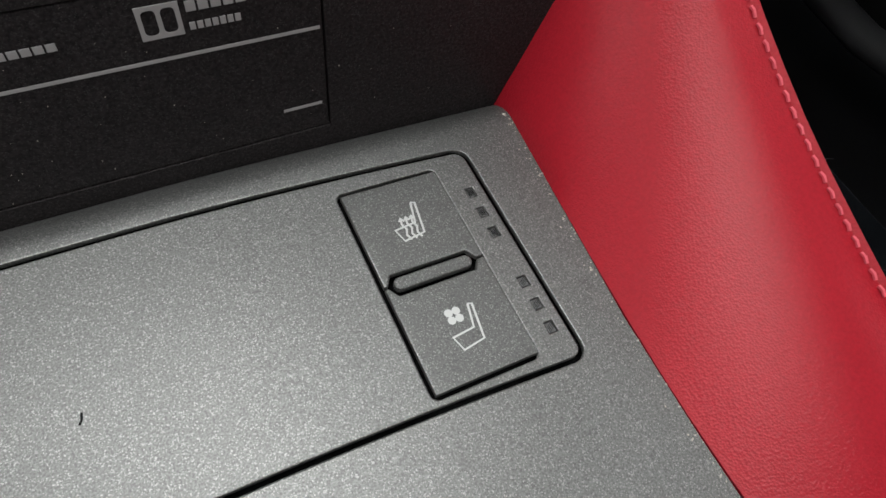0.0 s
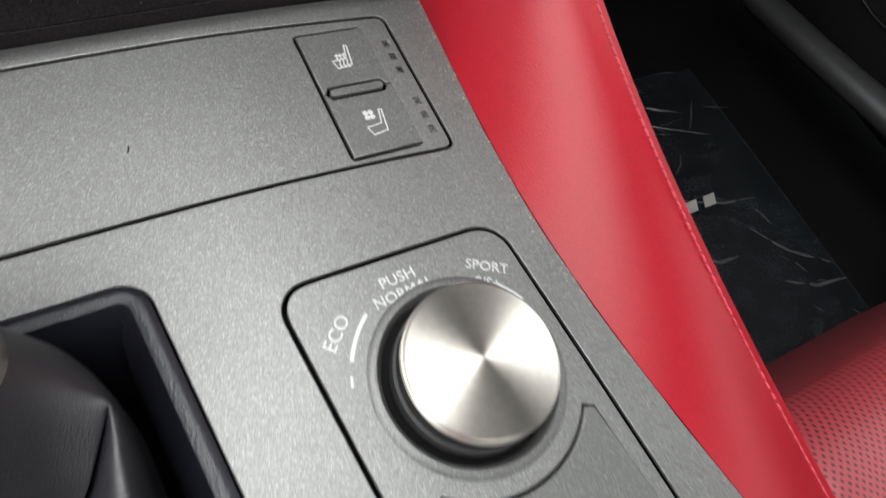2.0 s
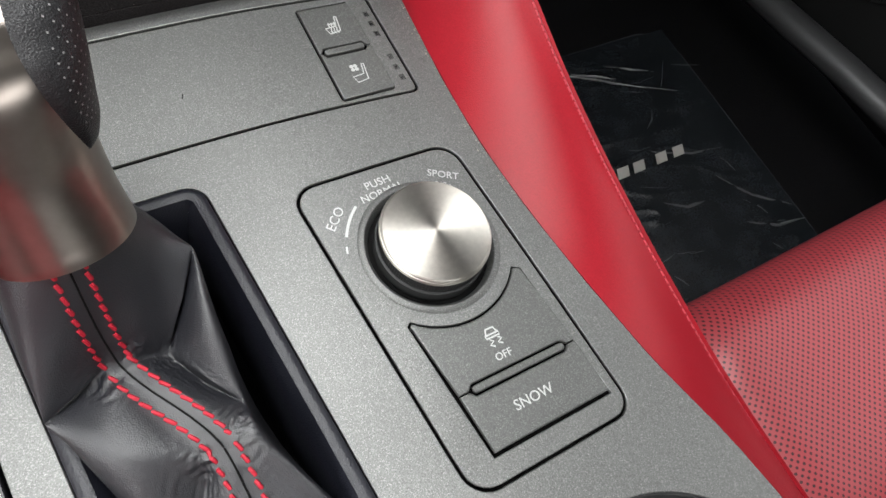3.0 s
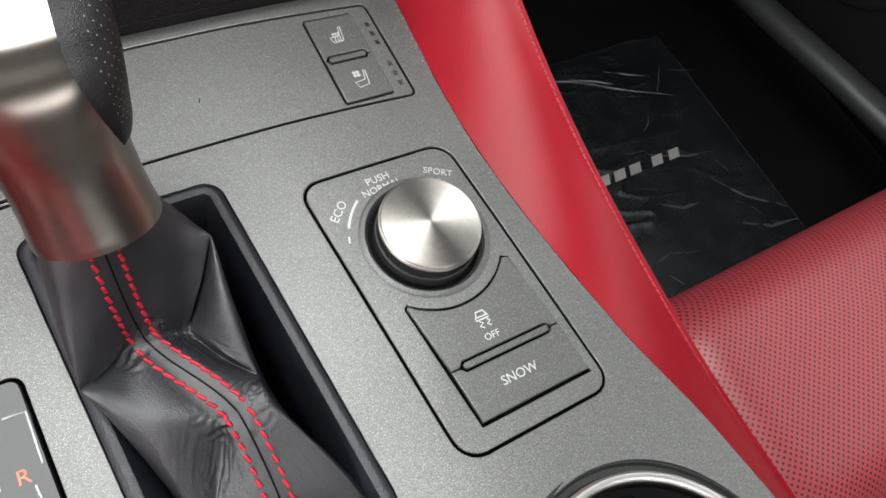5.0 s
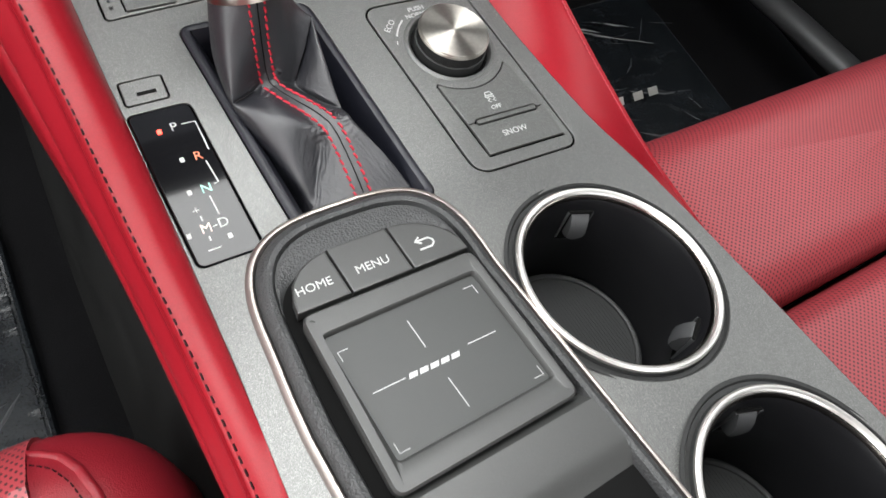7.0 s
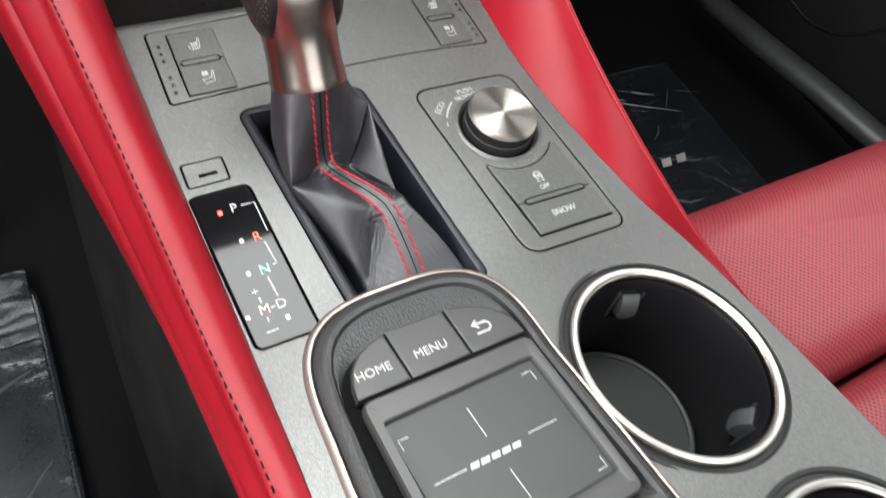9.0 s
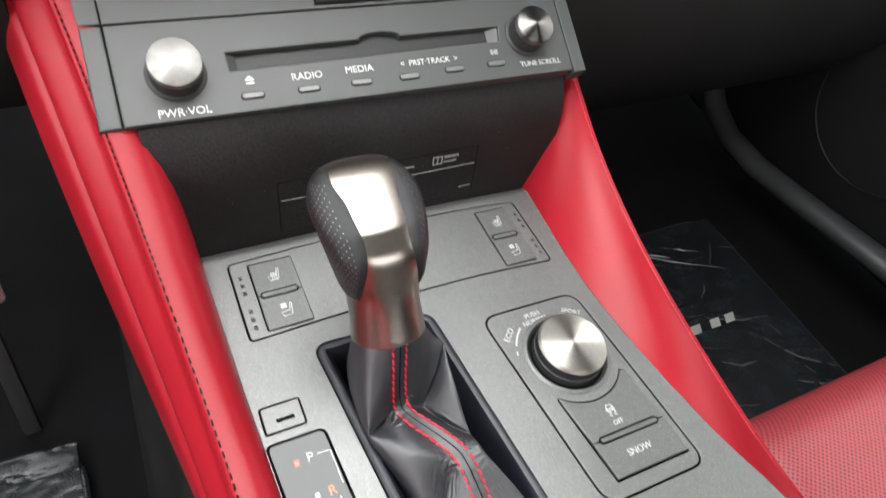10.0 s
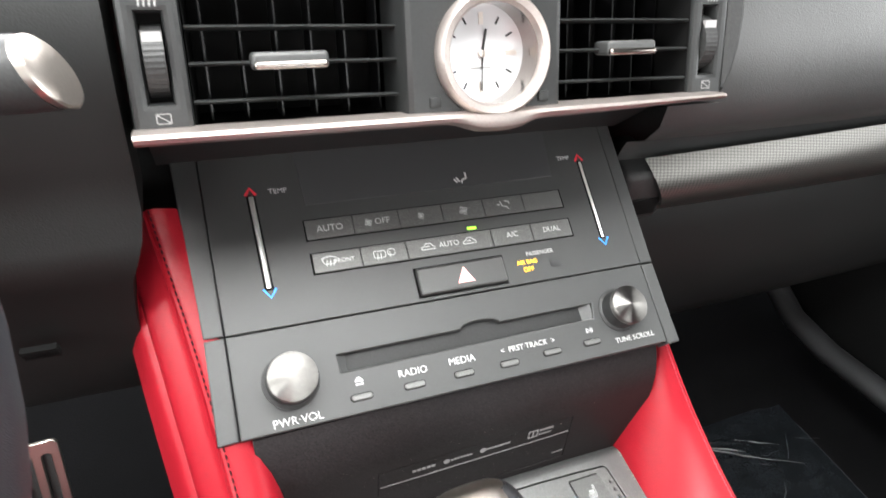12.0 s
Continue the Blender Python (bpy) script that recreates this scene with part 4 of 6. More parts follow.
for a0, a1, w, far in ((128, 153, 0.0010, 0.0300), (160, 165, 0.0006, 0.0300), (46, 28, 0.0007, 0.0268)):
    part("dial_mark", strokes([[(DIAL[0] + far * math.cos(radians(a0 + (a1 - a0) * k / 8)), DIAL[1] + far * math.sin(radians(a0 + (a1 - a0) * k / 8))) for k in range(9)]], w), PRINT, mode, at=pose(0, 0, 0.00005))



def settle(ob):
    """Bends a flat panel and its parts down to the deck's fall towards the passenger."""
    m = ob.matrix_basis if ob.parent is None else ob.parent.matrix_basis @ ob.matrix_basis
    if ob.parent is not None and ob.parent.parent is not None:
        m = ob.parent.parent.matrix_basis @ m
    if ob.data:
        for v in ob.data.vertices:
            p = m @ v.co
            v.co.z += deck_height(p.x, min(p.y, 0.0598))
    for child in ob.children:
        settle(child)


settle(strip)
settle(mode)

# ------------------------------------------------------------------ release button and gear display
hold = thing("shift_release_button", pose(0, 0, 0), "small grey square shift release cover", "button")
part("cover", plate(inset(HOLD, 0.0008), z=0.0002, thick=0.0012, edge=0.0005), DECK, hold)
part("slot_mark", strokes([[(-0.0955, -0.0478), (-0.0865, -0.0478)]], 0.0021), DARK, hold, at=pose(0, 0, 0.0002))
gear = thing("gear_display", pose(0, 0, 0), "glossy black gear display with a red lamp lit beside P", "gear display")
part("glass", plate(inset(GEAR, 0.0009), z=0.0004, thick=0.004, edge=0.0006), GLOSS, gear)
for ch, x, y, mat in (("P", -0.0858, -0.0712, PRINT), ("R", -0.0808, -0.0900, ORANGE), ("N", -0.0830, -0.1078, TEAL), ("D", -0.0820, -0.1268, PRINT), ("M", -0.0897, -0.1272, PALEORANGE), ("+", -0.0908, -0.1175, PRINT)):
    lettering(ch, 0.0066 if ch != "+" else 0.006, mat, gear, x, y, 0.0005, name="gear_letter")
for x, y, mat in ((-0.0925, -0.0719, REDLAMP), (-0.0880, -0.0898, PRINT), (-0.0905, -0.1075, PRINT), (-0.0975, -0.1283, PRINT), (-0.0815, -0.1341, PRINT)):
    part("gear_lamp", plate(rounded(x - 0.0010, y - 0.0013, x + 0.0010, y + 0.0013, 0.0003, 2), z=0.0006, thick=0.0004, edge=0.0001), mat, gear, "lit red lamp" if mat is REDLAMP else "")
part("gear_line", strokes([[(-0.0822, -0.0706), (-0.0758, -0.0710), (-0.0752, -0.0882)], [(-0.0784, -0.0935), (-0.0770, -0.1062), (-0.0790, -0.1066)], [(-0.0830, -0.1120), (-0.0822, -0.1228)], [(-0.0868, -0.1272), (-0.0848, -0.1270)], [(-0.0900, -0.1205), (-0.0899, -0.1232)], [(-0.0898, -0.1312), (-0.0898, -0.1335)], [(-0.0925, -0.1379), (-0.0870, -0.1379)]], 0.0006), PRINT, gear, at=pose(0, 0, 0.0005))

# ------------------------------------------------------------------ shift boot
boot = thing("shift_boot", pose(0, 0, 0), "folded black leather shift boot with red double stitching", "shift boot")
frame_rings = []
for d, z in ((0.0006, -0.004), (0.0006, 0.0004), (0.0014, 0.0014), (0.0030, 0.0018), (0.0050, 0.0012), (0.0075, -0.0030), (0.0100, -0.0110), (0.0115, -0.0240), (0.0120, -0.0450)):
    frame_rings.append([(x, y, z + deck_height(x, y)) for x, y in inset(GATE, d)])
part("rim", loft(frame_rings), RIMSKIN, boot, "smooth black rim")
COLLAR = Vector((-0.0360, -0.0365, 0.0390))
axis = Vector((-0.012, 0.5, 0.866)).normalized()
fwd = (Vector((0, 1, 0)) - axis * axis.y).normalized()
side = fwd.cross(axis)

# the boot's folds: its corners below the collar (x, y, z), the leather facets between them, and how sharp the folds are
RIM_R = 0.0185
CORNERS = {"c%d" % k: tuple(COLLAR + side * (RIM_R * math.cos(radians(45 * k))) + fwd * (RIM_R * math.sin(radians(45 * k))) + axis * 0.001) for k in range(8)}
CORNERS.update({
    "shoulder": (-0.0068, -0.0455, 0.0245), "front_r": (-0.012, -0.024, 0.012), "front": (-0.036, -0.015, 0.012), "front_l": (-0.057, -0.030, 0.012), "flank": (-0.0610, -0.052, 0.0140),
    "elbow": (-0.0592, -0.0755, 0.0118), "kink_l": (-0.0415, -0.0655, 0.0078), "kink_r": (-0.0335, -0.0660, 0.0072), "dimple": (-0.0246, -0.0662, 0.0015), "puff": (-0.0118, -0.0700, 0.0225),
    "nook": (-0.0095, -0.0915, 0.0070), "knuckle": (-0.0098, -0.0998, 0.0158), "bend_r": (-0.0160, -0.1005, 0.0122), "bend_l": (-0.0236, -0.1012, 0.0104), "pinch": (-0.0282, -0.1066, 0.0000),
    "lip_r": (-0.0153, -0.0578, 0.0158), "rec_r": (-0.0172, -0.0525, 0.0080), "lip_l": (-0.0512, -0.0718, 0.0108), "rec_l": (-0.0488, -0.0680, 0.0048), "lip_p": (-0.0166, -0.0808, 0.0086), "rec_p": (-0.0186, -0.0800, 0.0030), "band": (-0.0225, -0.0850, 0.0118),
    "bulge": (-0.0432, -0.0925, 0.0190), "ridge": (-0.0498, -0.1015, 0.0010), "tip": (-0.0402, -0.1285, -0.0070), "swell": (-0.0020, -0.1230, 0.0040), "swell_l": (-0.0330, -0.1270, -0.0010),
    "foot_r0": (-0.0085, -0.055, -0.036), "foot_r1": (-0.0065, -0.100, -0.036), "corner_r": (0.0105, -0.1440, -0.0025), "hem_r": (-0.0135, -0.1475, -0.0045), "hem_l": (-0.0215, -0.1475, -0.0050),
    "corner_l": (-0.0450, -0.1440, -0.0090), "foot_l1": (-0.0440, -0.112, -0.040), "foot_l0": (-0.0500, -0.070, -0.040), "foot_fl": (-0.0555, -0.025, -0.014), "foot_fr": (-0.008, -0.023, -0.014)})
FACETS = """c4 c5 elbow flank|c5 c6 kink_l lip_l elbow|elbow lip_l rec_l|lip_l kink_l rec_l|c6 c7 kink_r kink_l|c7 dimple kink_r|c7 c0 shoulder lip_r dimple|lip_r shoulder rec_r|dimple lip_r rec_r|c0 c1 front_r shoulder|c1 c2 front front_r|c2 c3 front_l front|c3 c4 flank front_l
rec_r shoulder puff|dimple rec_r puff|dimple puff nook lip_p|dimple lip_p rec_p|lip_p nook rec_p|nook puff shoulder|shoulder front_r foot_fr foot_r0|shoulder foot_r0 foot_r1 nook|nook foot_r1 knuckle|knuckle foot_r1 corner_r
kink_l kink_r bend_r bend_l|kink_r dimple rec_p band|rec_p nook band|nook bend_r band|bend_r kink_r band|nook knuckle bend_r|elbow rec_l bulge|rec_l kink_l bulge|kink_l bend_l bulge|bend_l pinch bulge|pinch tip bulge|tip ridge bulge|ridge elbow bulge
bend_l bend_r hem_r hem_l|bend_l hem_l swell_l pinch|pinch swell_l tip|swell_l hem_l corner_l tip|bend_r knuckle swell|knuckle corner_r swell|corner_r hem_r swell|hem_r bend_r swell
elbow ridge foot_l1 foot_l0|ridge tip corner_l foot_l1|flank elbow foot_l0|front_l flank foot_l0 foot_fl|front front_l foot_fl|front_r front foot_fl foot_fr"""
FOLDS = {("c0", "shoulder"): 0.20, ("shoulder", "lip_r"): 0.60, ("lip_r", "dimple"): 0.60, ("dimple", "rec_r"): 0.5, ("rec_r", "shoulder"): 0.5, ("dimple", "lip_p"): 0.45, ("lip_p", "nook"): 0.45, ("dimple", "rec_p"): 0.5, ("rec_p", "nook"): 0.5, ("shoulder", "nook"): 0.25, ("elbow", "lip_l"): 0.6, ("lip_l", "kink_l"): 0.6, ("elbow", "rec_l"): 0.5, ("rec_l", "kink_l"): 0.5, ("kink_r", "dimple"): 0.60, ("kink_l", "kink_r"): 0.5,
         ("elbow", "ridge"): 0.30, ("ridge", "tip"): 0.30, ("c5", "elbow"): 0.25, ("flank", "elbow"): 0.30, ("bend_l", "pinch"): 0.82, ("pinch", "tip"): 0.82, ("nook", "knuckle"): 0.50, ("bend_r", "knuckle"): 0.20,
         ("knuckle", "corner_r"): 0.20, ("bend_l", "bend_r"): 0.30, ("tip", "corner_l"): 0.45}
# where the leather is crumpled: corner, reach, strength and the corners between which its fine creases run
CRINKLED = [("dimple", 0.010, 1.0, "dimple", "shoulder"), ("kink_l", 0.009, 0.8, "kink_l", "bulge"), ("pinch", 0.014, 1.2, "tip", "bend_l"), ("bend_r", 0.007, 0.8, "bend_r", "knuckle"), ("tip", 0.014, 0.9, "tip", "pinch"),
            ("swell_l", 0.011, 0.8, "tip", "hem_l"), ("knuckle", 0.009, 0.5, "bend_r", "knuckle"), ("swell", 0.016, 0.45, "knuckle", "corner_r"), ("corner_r", 0.020, 0.9, "knuckle", "corner_r"), ("rec_p", 0.007, 0.8, "dimple", "nook")]


def leather_folds():
    cage = bmesh.new()
    sharp = cage.edges.layers.float.new("crease_edge")
    point = cage.verts.layers.float.new("crease_vert")
    at = {k: cage.verts.new(p) for k, p in CORNERS.items()}
    for words in FACETS.replace("\n", "|").split("|"):
        cage.faces.new([at[w] for w in words.split()])
    for (p, q), amount in FOLDS.items():
        edge = cage.edges.get((at[p], at[q]))
        if edge:
            edge[sharp] = amount
    for k, amount in (("shoulder", 0.55), ("elbow", 0.65), ("dimple", 0.5), ("tip", 0.4), ("corner_r", 0.4), ("kink_l", 0.3), ("kink_r", 0.3), ("pinch", 0.4)):
        at[k][point] = amount
    bmesh.ops.recalc_face_normals(cage, faces=cage.faces)
    me = bpy.data.meshes.new("boot_cage")
    cage.to_mesh(me)
    cage.free()
    ob = new("boot_cage", me)
    sub = ob.modifiers.new("round", "SUBSURF")
    sub.levels = sub.render_levels = 5
    bm = bmesh.new()
    bm.from_object(ob, bpy.context.evaluated_depsgraph_get())
    bpy.data.objects.remove(ob)
    bm.normal_update()
    moves = []
    line = [(Vector(CORNERS[a]) + Vector(CORNERS[b])) / 2 for a, b in (("c6", "c6"), ("kink_l", "kink_r"), ("bend_l", "bend_r"), ("hem_l", "hem_r"))]
    line_bends = (line[1] - line[0]).length, (line[1] - line[0]).length + (line[2] - line[1]).length
    for v in bm.verts:
        # short puckers across the seam where the leather bends
        pucker, run = 0.0, 0.0
        for k, (a, b) in enumerate(zip(line, line[1:])):
            d = b - a
            f = min(1.0, max(0.0, (v.co - a).dot(d) / d.length_squared))
            off = (v.co - (a + d * f)).length
            here = run + d.length * f
            if off < 0.016:
                bend = math.exp(-((here - line_bends[0]) / 0.011) ** 2) + math.exp(-((here - line_bends[1]) / 0.013) ** 2)
                wave = math.sin(here / 0.00048 + 5 * noise.noise(v.co * 160)) * (0.6 + 0.6 * noise.noise(v.co * 90 + Vector((4, 1, 2))))
                pucker += 0.00042 * wave * bend * math.exp(-((off - 0.005) / 0.0048) ** 2)
            run += d.length
        p = v.co
        crumple = 0.0
        for i, (k, r, w, c0, c1) in enumerate(CRINKLED):
            near = w * math.exp(-((p - Vector(CORNERS[k])).length / r) ** 2)
            if near > 0.02:
                lay = (Vector(CORNERS[c1]) - Vector(CORNERS[c0])).normalized()
                run_along = p.dot(lay)
                rest = p - lay * run_along + lay * (0.16 * run_along)
                wave = noise.noise(rest * 420 + Vector((i, 0, 3))) * 0.7 + noise.noise(rest * 800 + Vector((0, i, 7))) * 0.45
                crumple += near * (0.3 - min(1.0, abs(wave) * 3.2) ** 0.6)
        fine = noise.noise(Vector((p.x * 330 + p.y * 120, p.y * 420 - p.x * 160, p.z * 300)))
        moves.append(v.normal * (pucker + 0.00004 * fine + 0.00042 * crumple + 0.0004 * noise.noise(p * 60)))
    for v, d in zip(bm.verts, moves):
        if not v.is_boundary:
            v.co += d
    return bm


folds = leather_folds()
skin = BVHTree.FromBMesh(folds)
part("leather", folds, LEATHER, boot, smooth=True)
seam_line = [Vector(CORNERS["c6"]), (Vector(CORNERS["kink_l"]) + Vector(CORNERS["kink_r"])) / 2, (Vector(CORNERS["bend_l"]) + Vector(CORNERS["bend_r"])) / 2, (Vector(CORNERS["hem_l"]) + Vector(CORNERS["hem_r"])) / 2]


def seam_point(s, offset):
    """A point on the leather beside the seam, s from 0 at the collar to 3 at the hem."""
    i = min(2, int(s))
    q = s - i
    p0, p1, p2, p3 = (seam_line[max(0, min(3, i + k))] for k in (-1, 0, 1, 2))
    curve = 0.5 * (2 * p1 + (p2 - p0) * q + (2 * p0 - 5 * p1 + 4 * p2 - p3) * q * q + (3 * p1 - p0 - 3 * p2 + p3) * q ** 3)
    p = curve.lerp(p1.lerp(p2, q), 0.35)
    along = (p2 - p1).lerp(p3 - p1, 0.15 * q).normalized()
    out = Vector((0.1, -0.55, 0.83))
    across = along.cross(out).normalized()
    if across.x < 0:
        across = -across
    start = p + across * offset + out * 0.02
    hit = skin.ray_cast(start, -out, 0.06)[0]
    return (hit + out * 0.0003) if hit else p + across * offset


def boot_stitch(offset, mat, r, gap, name, fill):
    bm = bmesh.new()
    pts = [seam_point(0.03 + 2.93 * j / 500, offset) for j in range(501)]
    run, seg = 0.0, [pts[0]]
    for a, b in zip(pts, pts[1:]):
        step = (b - a).length
        run += step
        if step < 0.004:
            seg.append(b)
        if run > gap:
            cut = max(3, round(len(seg) * fill))
            if len(seg) > 3:
                run_of = seg[:cut:2] if cut > 4 else seg[:cut]
                # each stitch dives into the leather at its ends and lies a little askew
                lay = [q + Vector((0.00032 * (2 * i / (len(run_of) - 1) - 1), 0, 0.00040 * (1 - (2 * i / (len(run_of) - 1) - 1) ** 4) - 0.0003)) for i, q in enumerate(run_of)] if name == "red_stitching" and len(run_of) > 2 else run_of
                tube(lay, r, 6, bm=bm)
            seg, run = [b], 0.0
    return part(name, bm, mat, boot)


boot_stitch(-0.0036, THREAD, 0.00060, 0.0040, "red_stitching", 0.70)
boot_stitch(0.0036, THREAD, 0.00060, 0.0040, "red_stitching", 0.70)
boot_stitch(0.0002, DARK, 0.00028, 0.04, "centre_seam", 1.0)

# ------------------------------------------------------------------ shift lever
lever = thing("gear_selector", Matrix((side.to_4d(), fwd.to_4d(), axis.to_4d(), (0, 0, 0, 1))).transposed(), "silver and gunmetal shift knob with perforated black leather sides", "gear selector")
m = lever.matrix_basis.copy()
m.col[3] = (*COLLAR, 1)
for col in range(3):
    m[3][col] = 0
lever.matrix_basis = m @ pose(0, 0, 0, 0, 0, 1)
KNOB = [(-0.002, 0.0, 0.0183, 0.0183), (0.0005, 0.0, 0.0182, 0.0182), (0.002, 0.0, 0.0180, 0.0180), (0.012, 0.0, 0.0173, 0.0173), (0.022, 0.0, 0.0175, 0.0172), (0.032, -0.0008, 0.0190, 0.0180), (0.0400, -0.0009, 0.0206, 0.0186), (0.0455, -0.0003, 0.0217, 0.0184), (0.0505, 0.0014, 0.0226, 0.0180),
        (0.055, 0.0030, 0.0233, 0.0178), (0.062, 0.0072, 0.0242, 0.0158), (0.0695, 0.0117, 0.0236, 0.0128), (0.0755, 0.0152, 0.0210, 0.0096), (0.0790, 0.0177, 0.0165, 0.0062), (0.0808, 0.0190, 0.0090, 0.0028)]


def knob_ring(h):
    for i in range(len(KNOB) - 1):
        if h <= KNOB[i + 1][0]:
            a, b = KNOB[i], KNOB[i + 1]
            p, q = KNOB[max(0, i - 1)], KNOB[min(len(KNOB) - 1, i + 2)]
            d = b[0] - a[0]
            u = (h - a[0]) / d
            out = []
            for k in range(4):
                ma = (b[k] - p[k]) / (b[0] - p[0]) * d
                mb = (q[k] - a[k]) / (q[0] - a[0]) * d
                out.append((2 * u ** 3 - 3 * u * u + 1) * a[k] + (u ** 3 - 2 * u * u + u) * ma + (3 * u * u - 2 * u ** 3) * b[k] + (u ** 3 - u * u) * mb)
            return out
    return list(KNOB[-1])


def knob_point(h, t, swell=0.0):
    _, yc, rx, ry = knob_ring(h)
    c, s = math.cos(t), math.sin(t)
    e = 2 / (2.0 + 0.7 * ease((h - 0.012) / 0.035))
    return Vector(((rx + swell) * math.copysign(abs(c) ** e, c), yc + (ry + swell) * math.copysign(abs(s) ** e, s), h))


hs = [-0.002 + 0.0828 * k / 70 for k in range(71)]
TT = 96
body_rows = [[knob_point(h, 2 * math.pi * k / TT) for k in range(TT)] for h in hs]
part("body", loft(body_rows, caps=True), KNOBMETAL, lever, "satin nickel body")
for sgn in (-1, 1):
    rows = []
    for k in range(41):
        f = k / 40
        h = 0.0225 + 0.0575 * f
        spread = 60 * math.sin(min(1.0, 0.16 + 1.5 * f) * math.pi / 2) * (1 - 0.25 * ease((f - 0.75) / 0.25))
        mid = -4 - 14 * (1 - f)
        row = []
        for q in range(21):
            g2 = q / 20
            t = radians(mid + spread * (2 * g2 - 1))
            lift = 0.0022 * math.sqrt(1 - (2 * g2 - 1) ** 6) * math.sqrt(min(1.0, 9 * f)) * min(1.0, 4 * (1 - f))
            p = knob_point(h, t, lift - 0.0002)
            row.append(Vector((sgn * p.x, p.y, p.z)))
        rows.append(row)
    part("grip", loft(rows, closed=False), GRIP, lever, "perforated black leather side")
    dots = bmesh.new()
    for i in range(3, 34):
        for j in range(3, 18):
            if (i + j) % 2 == 0:
                p = rows[min(40, i + 3)][j]
                nrm = (rows[min(40, i + 3)][min(20, j + 1)] - p).cross(rows[min(40, i + 4)][j] - p)
                if nrm.length < 1e-9:
                    continue
                nrm.normalize()
                if nrm.x * sgn < 0:
                    nrm = -nrm
                bmesh.ops.create_circle(dots, cap_ends=True, segments=6, radius=0.00028, matrix=Matrix.Translation(p + nrm * 0.00012) @ nrm.to_track_quat("Z", "Y").to_matrix().to_4x4())
    part("perforation", dots, DIM, lever)

# ------------------------------------------------------------------ touchpad controller
UP = 0.0175
touch = thing("touchpad_controller", pose(0, 0, 0), "grey touchpad controller with three buttons inside a silver outline", "controller")


def unit(x, y):
    return (x + 0.10 * (-0.165 - y), y)


def unit_outline(grow):
    """The unit's outline, open towards the armrest; wider to the rear."""
    pts = []
    for k in range(41):
        a = math.pi * k / 40
        c, s = math.cos(a), math.sin(a)
        e = 2 / 3.2
        x = -0.0334 + (0.0521 + grow) * math.copysign(abs(c) ** e, c)
        y = -0.1950 + (0.0568 + grow) * abs(s) ** e
        pts.append((x, y))
    right = [(0.0187 + grow + 0.085 * (-0.195 - y), y) for y in (-0.40, -0.34, -0.28, -0.23)]
    left = [(x - grow, y) for x, y in ((-0.0860, -0.215), (-0.0858, -0.232), (-0.0835, -0.262), (-0.0795, -0.31), (-0.0745, -0.40))]
    return right + pts + left


def lifted(poly, z):
    return [(x, y, z + deck_height(x, y)) for x, y in poly]


part("outline_strip", loft([lifted(unit_outline(d), z) for d, z in ((0.0026, -0.001), (0.0022, 0.0022), (0.0014, 0.0038), (0.0004, 0.0045), (-0.0006, 0.0044), (-0.0014, 0.0026))], closed=False), TRIM, touch, "thin satin silver outline")
part("rim", loft([lifted(unit_outline(d), z) for d, z in ((-0.0014, 0.0018), (-0.0022, 0.0048), (-0.0040, 0.0078), (-0.0062, 0.0090), (-0.0082, 0.0084), (-0.0092, 0.0060), (-0.0098, 0.0020))], closed=False), GRAINED, touch, "grained dark rim")
apron = []
for grow, z, mix in ((-0.0092, 0.0060, 0.0), (-0.0092, 0.0066, 0.25), (-0.0092, 0.0070, 0.6), (-0.0092, 0.0060, 1.0), (-0.0092, 0.0, 1.02)):
    row = []
    for x, y in unit_outline(grow)[4:45]:
        a = max(0.0, y + 0.195) / 0.0476
        row.append((x, y - mix * 0.0150 * a, z + deck_height(x, y)))
    apron.append(row)
part("apron", loft(apron, closed=False), GRAINED, touch, "grained slope in front of the keys")


def tilt_up(x, y):
    return 0.15 * max(0.0, -0.165 - y)


floor_poly = unit_outline(-0.0096)
part("well", plate(floor_poly, z=0.0040, thick=0.002, edge=0.0003, rise=lambda x, y: deck_height(x, y)), DARK, touch)
b1, b2 = -0.0500, -0.0218
home = [(b1 - 0.0005, -0.1632), (-0.0575, -0.1648), (-0.0640, -0.1680), (-0.0690, -0.1735), (-0.0712, -0.1800), (-0.0718, -0.1866), (b1 + 0.0016, -0.1866)]
menu = [(b1 + 0.0001, -0.1631), (b1 + 0.0022, -0.1866), (b2 + 0.0015, -0.1866), (b2 - 0.0005, -0.1628)]
back = [(b2 + 0.0001, -0.1628), (b2 + 0.0021, -0.1866), (0.0066, -0.1866), (0.0060, -0.1810), (0.0035, -0.1755), (-0.0015, -0.1698), (-0.0085, -0.1655), (-0.0150, -0.1634)]
for words, pts, at_x in (("HOME", home, -0.0612), ("MENU", menu, -0.0352), ("", back, -0.0098)):
    b = part("button", plate(pts, z=UP, thick=0.008, edge=0.0010, rise=tilt_up), SMOOTH, touch, "grey key")
    if words:
        lettering(words, 0.0056, PRINT, b, at_x, -0.1778, UP + 0.0021, tilt=-8.5)
    else:
        part("return_arrow", strokes([[(-0.0135, -0.1795), (-0.0075, -0.1795), (-0.0060, -0.1780), (-0.0060, -0.1765), (-0.0075, -0.1750), (-0.0130, -0.1750)], [(-0.0112, -0.1732), (-0.0138, -0.1750), (-0.0112, -0.1768)]], 0.0009), PRINT, b, at=pose(0, -0.1772, UP + 0.0020, -8.5, 0, 0) @ Matrix.Translation((0, 0.1772, 0)))
FRAME = [(-0.0682, -0.2658), (0.0128, -0.2630), (0.0072, -0.1880), (-0.0718, -0.1880)]
PADIN = [(-0.0622, -0.2550), (0.0070, -0.2528), (0.0026, -0.1980), (-0.0669, -0.1990)]


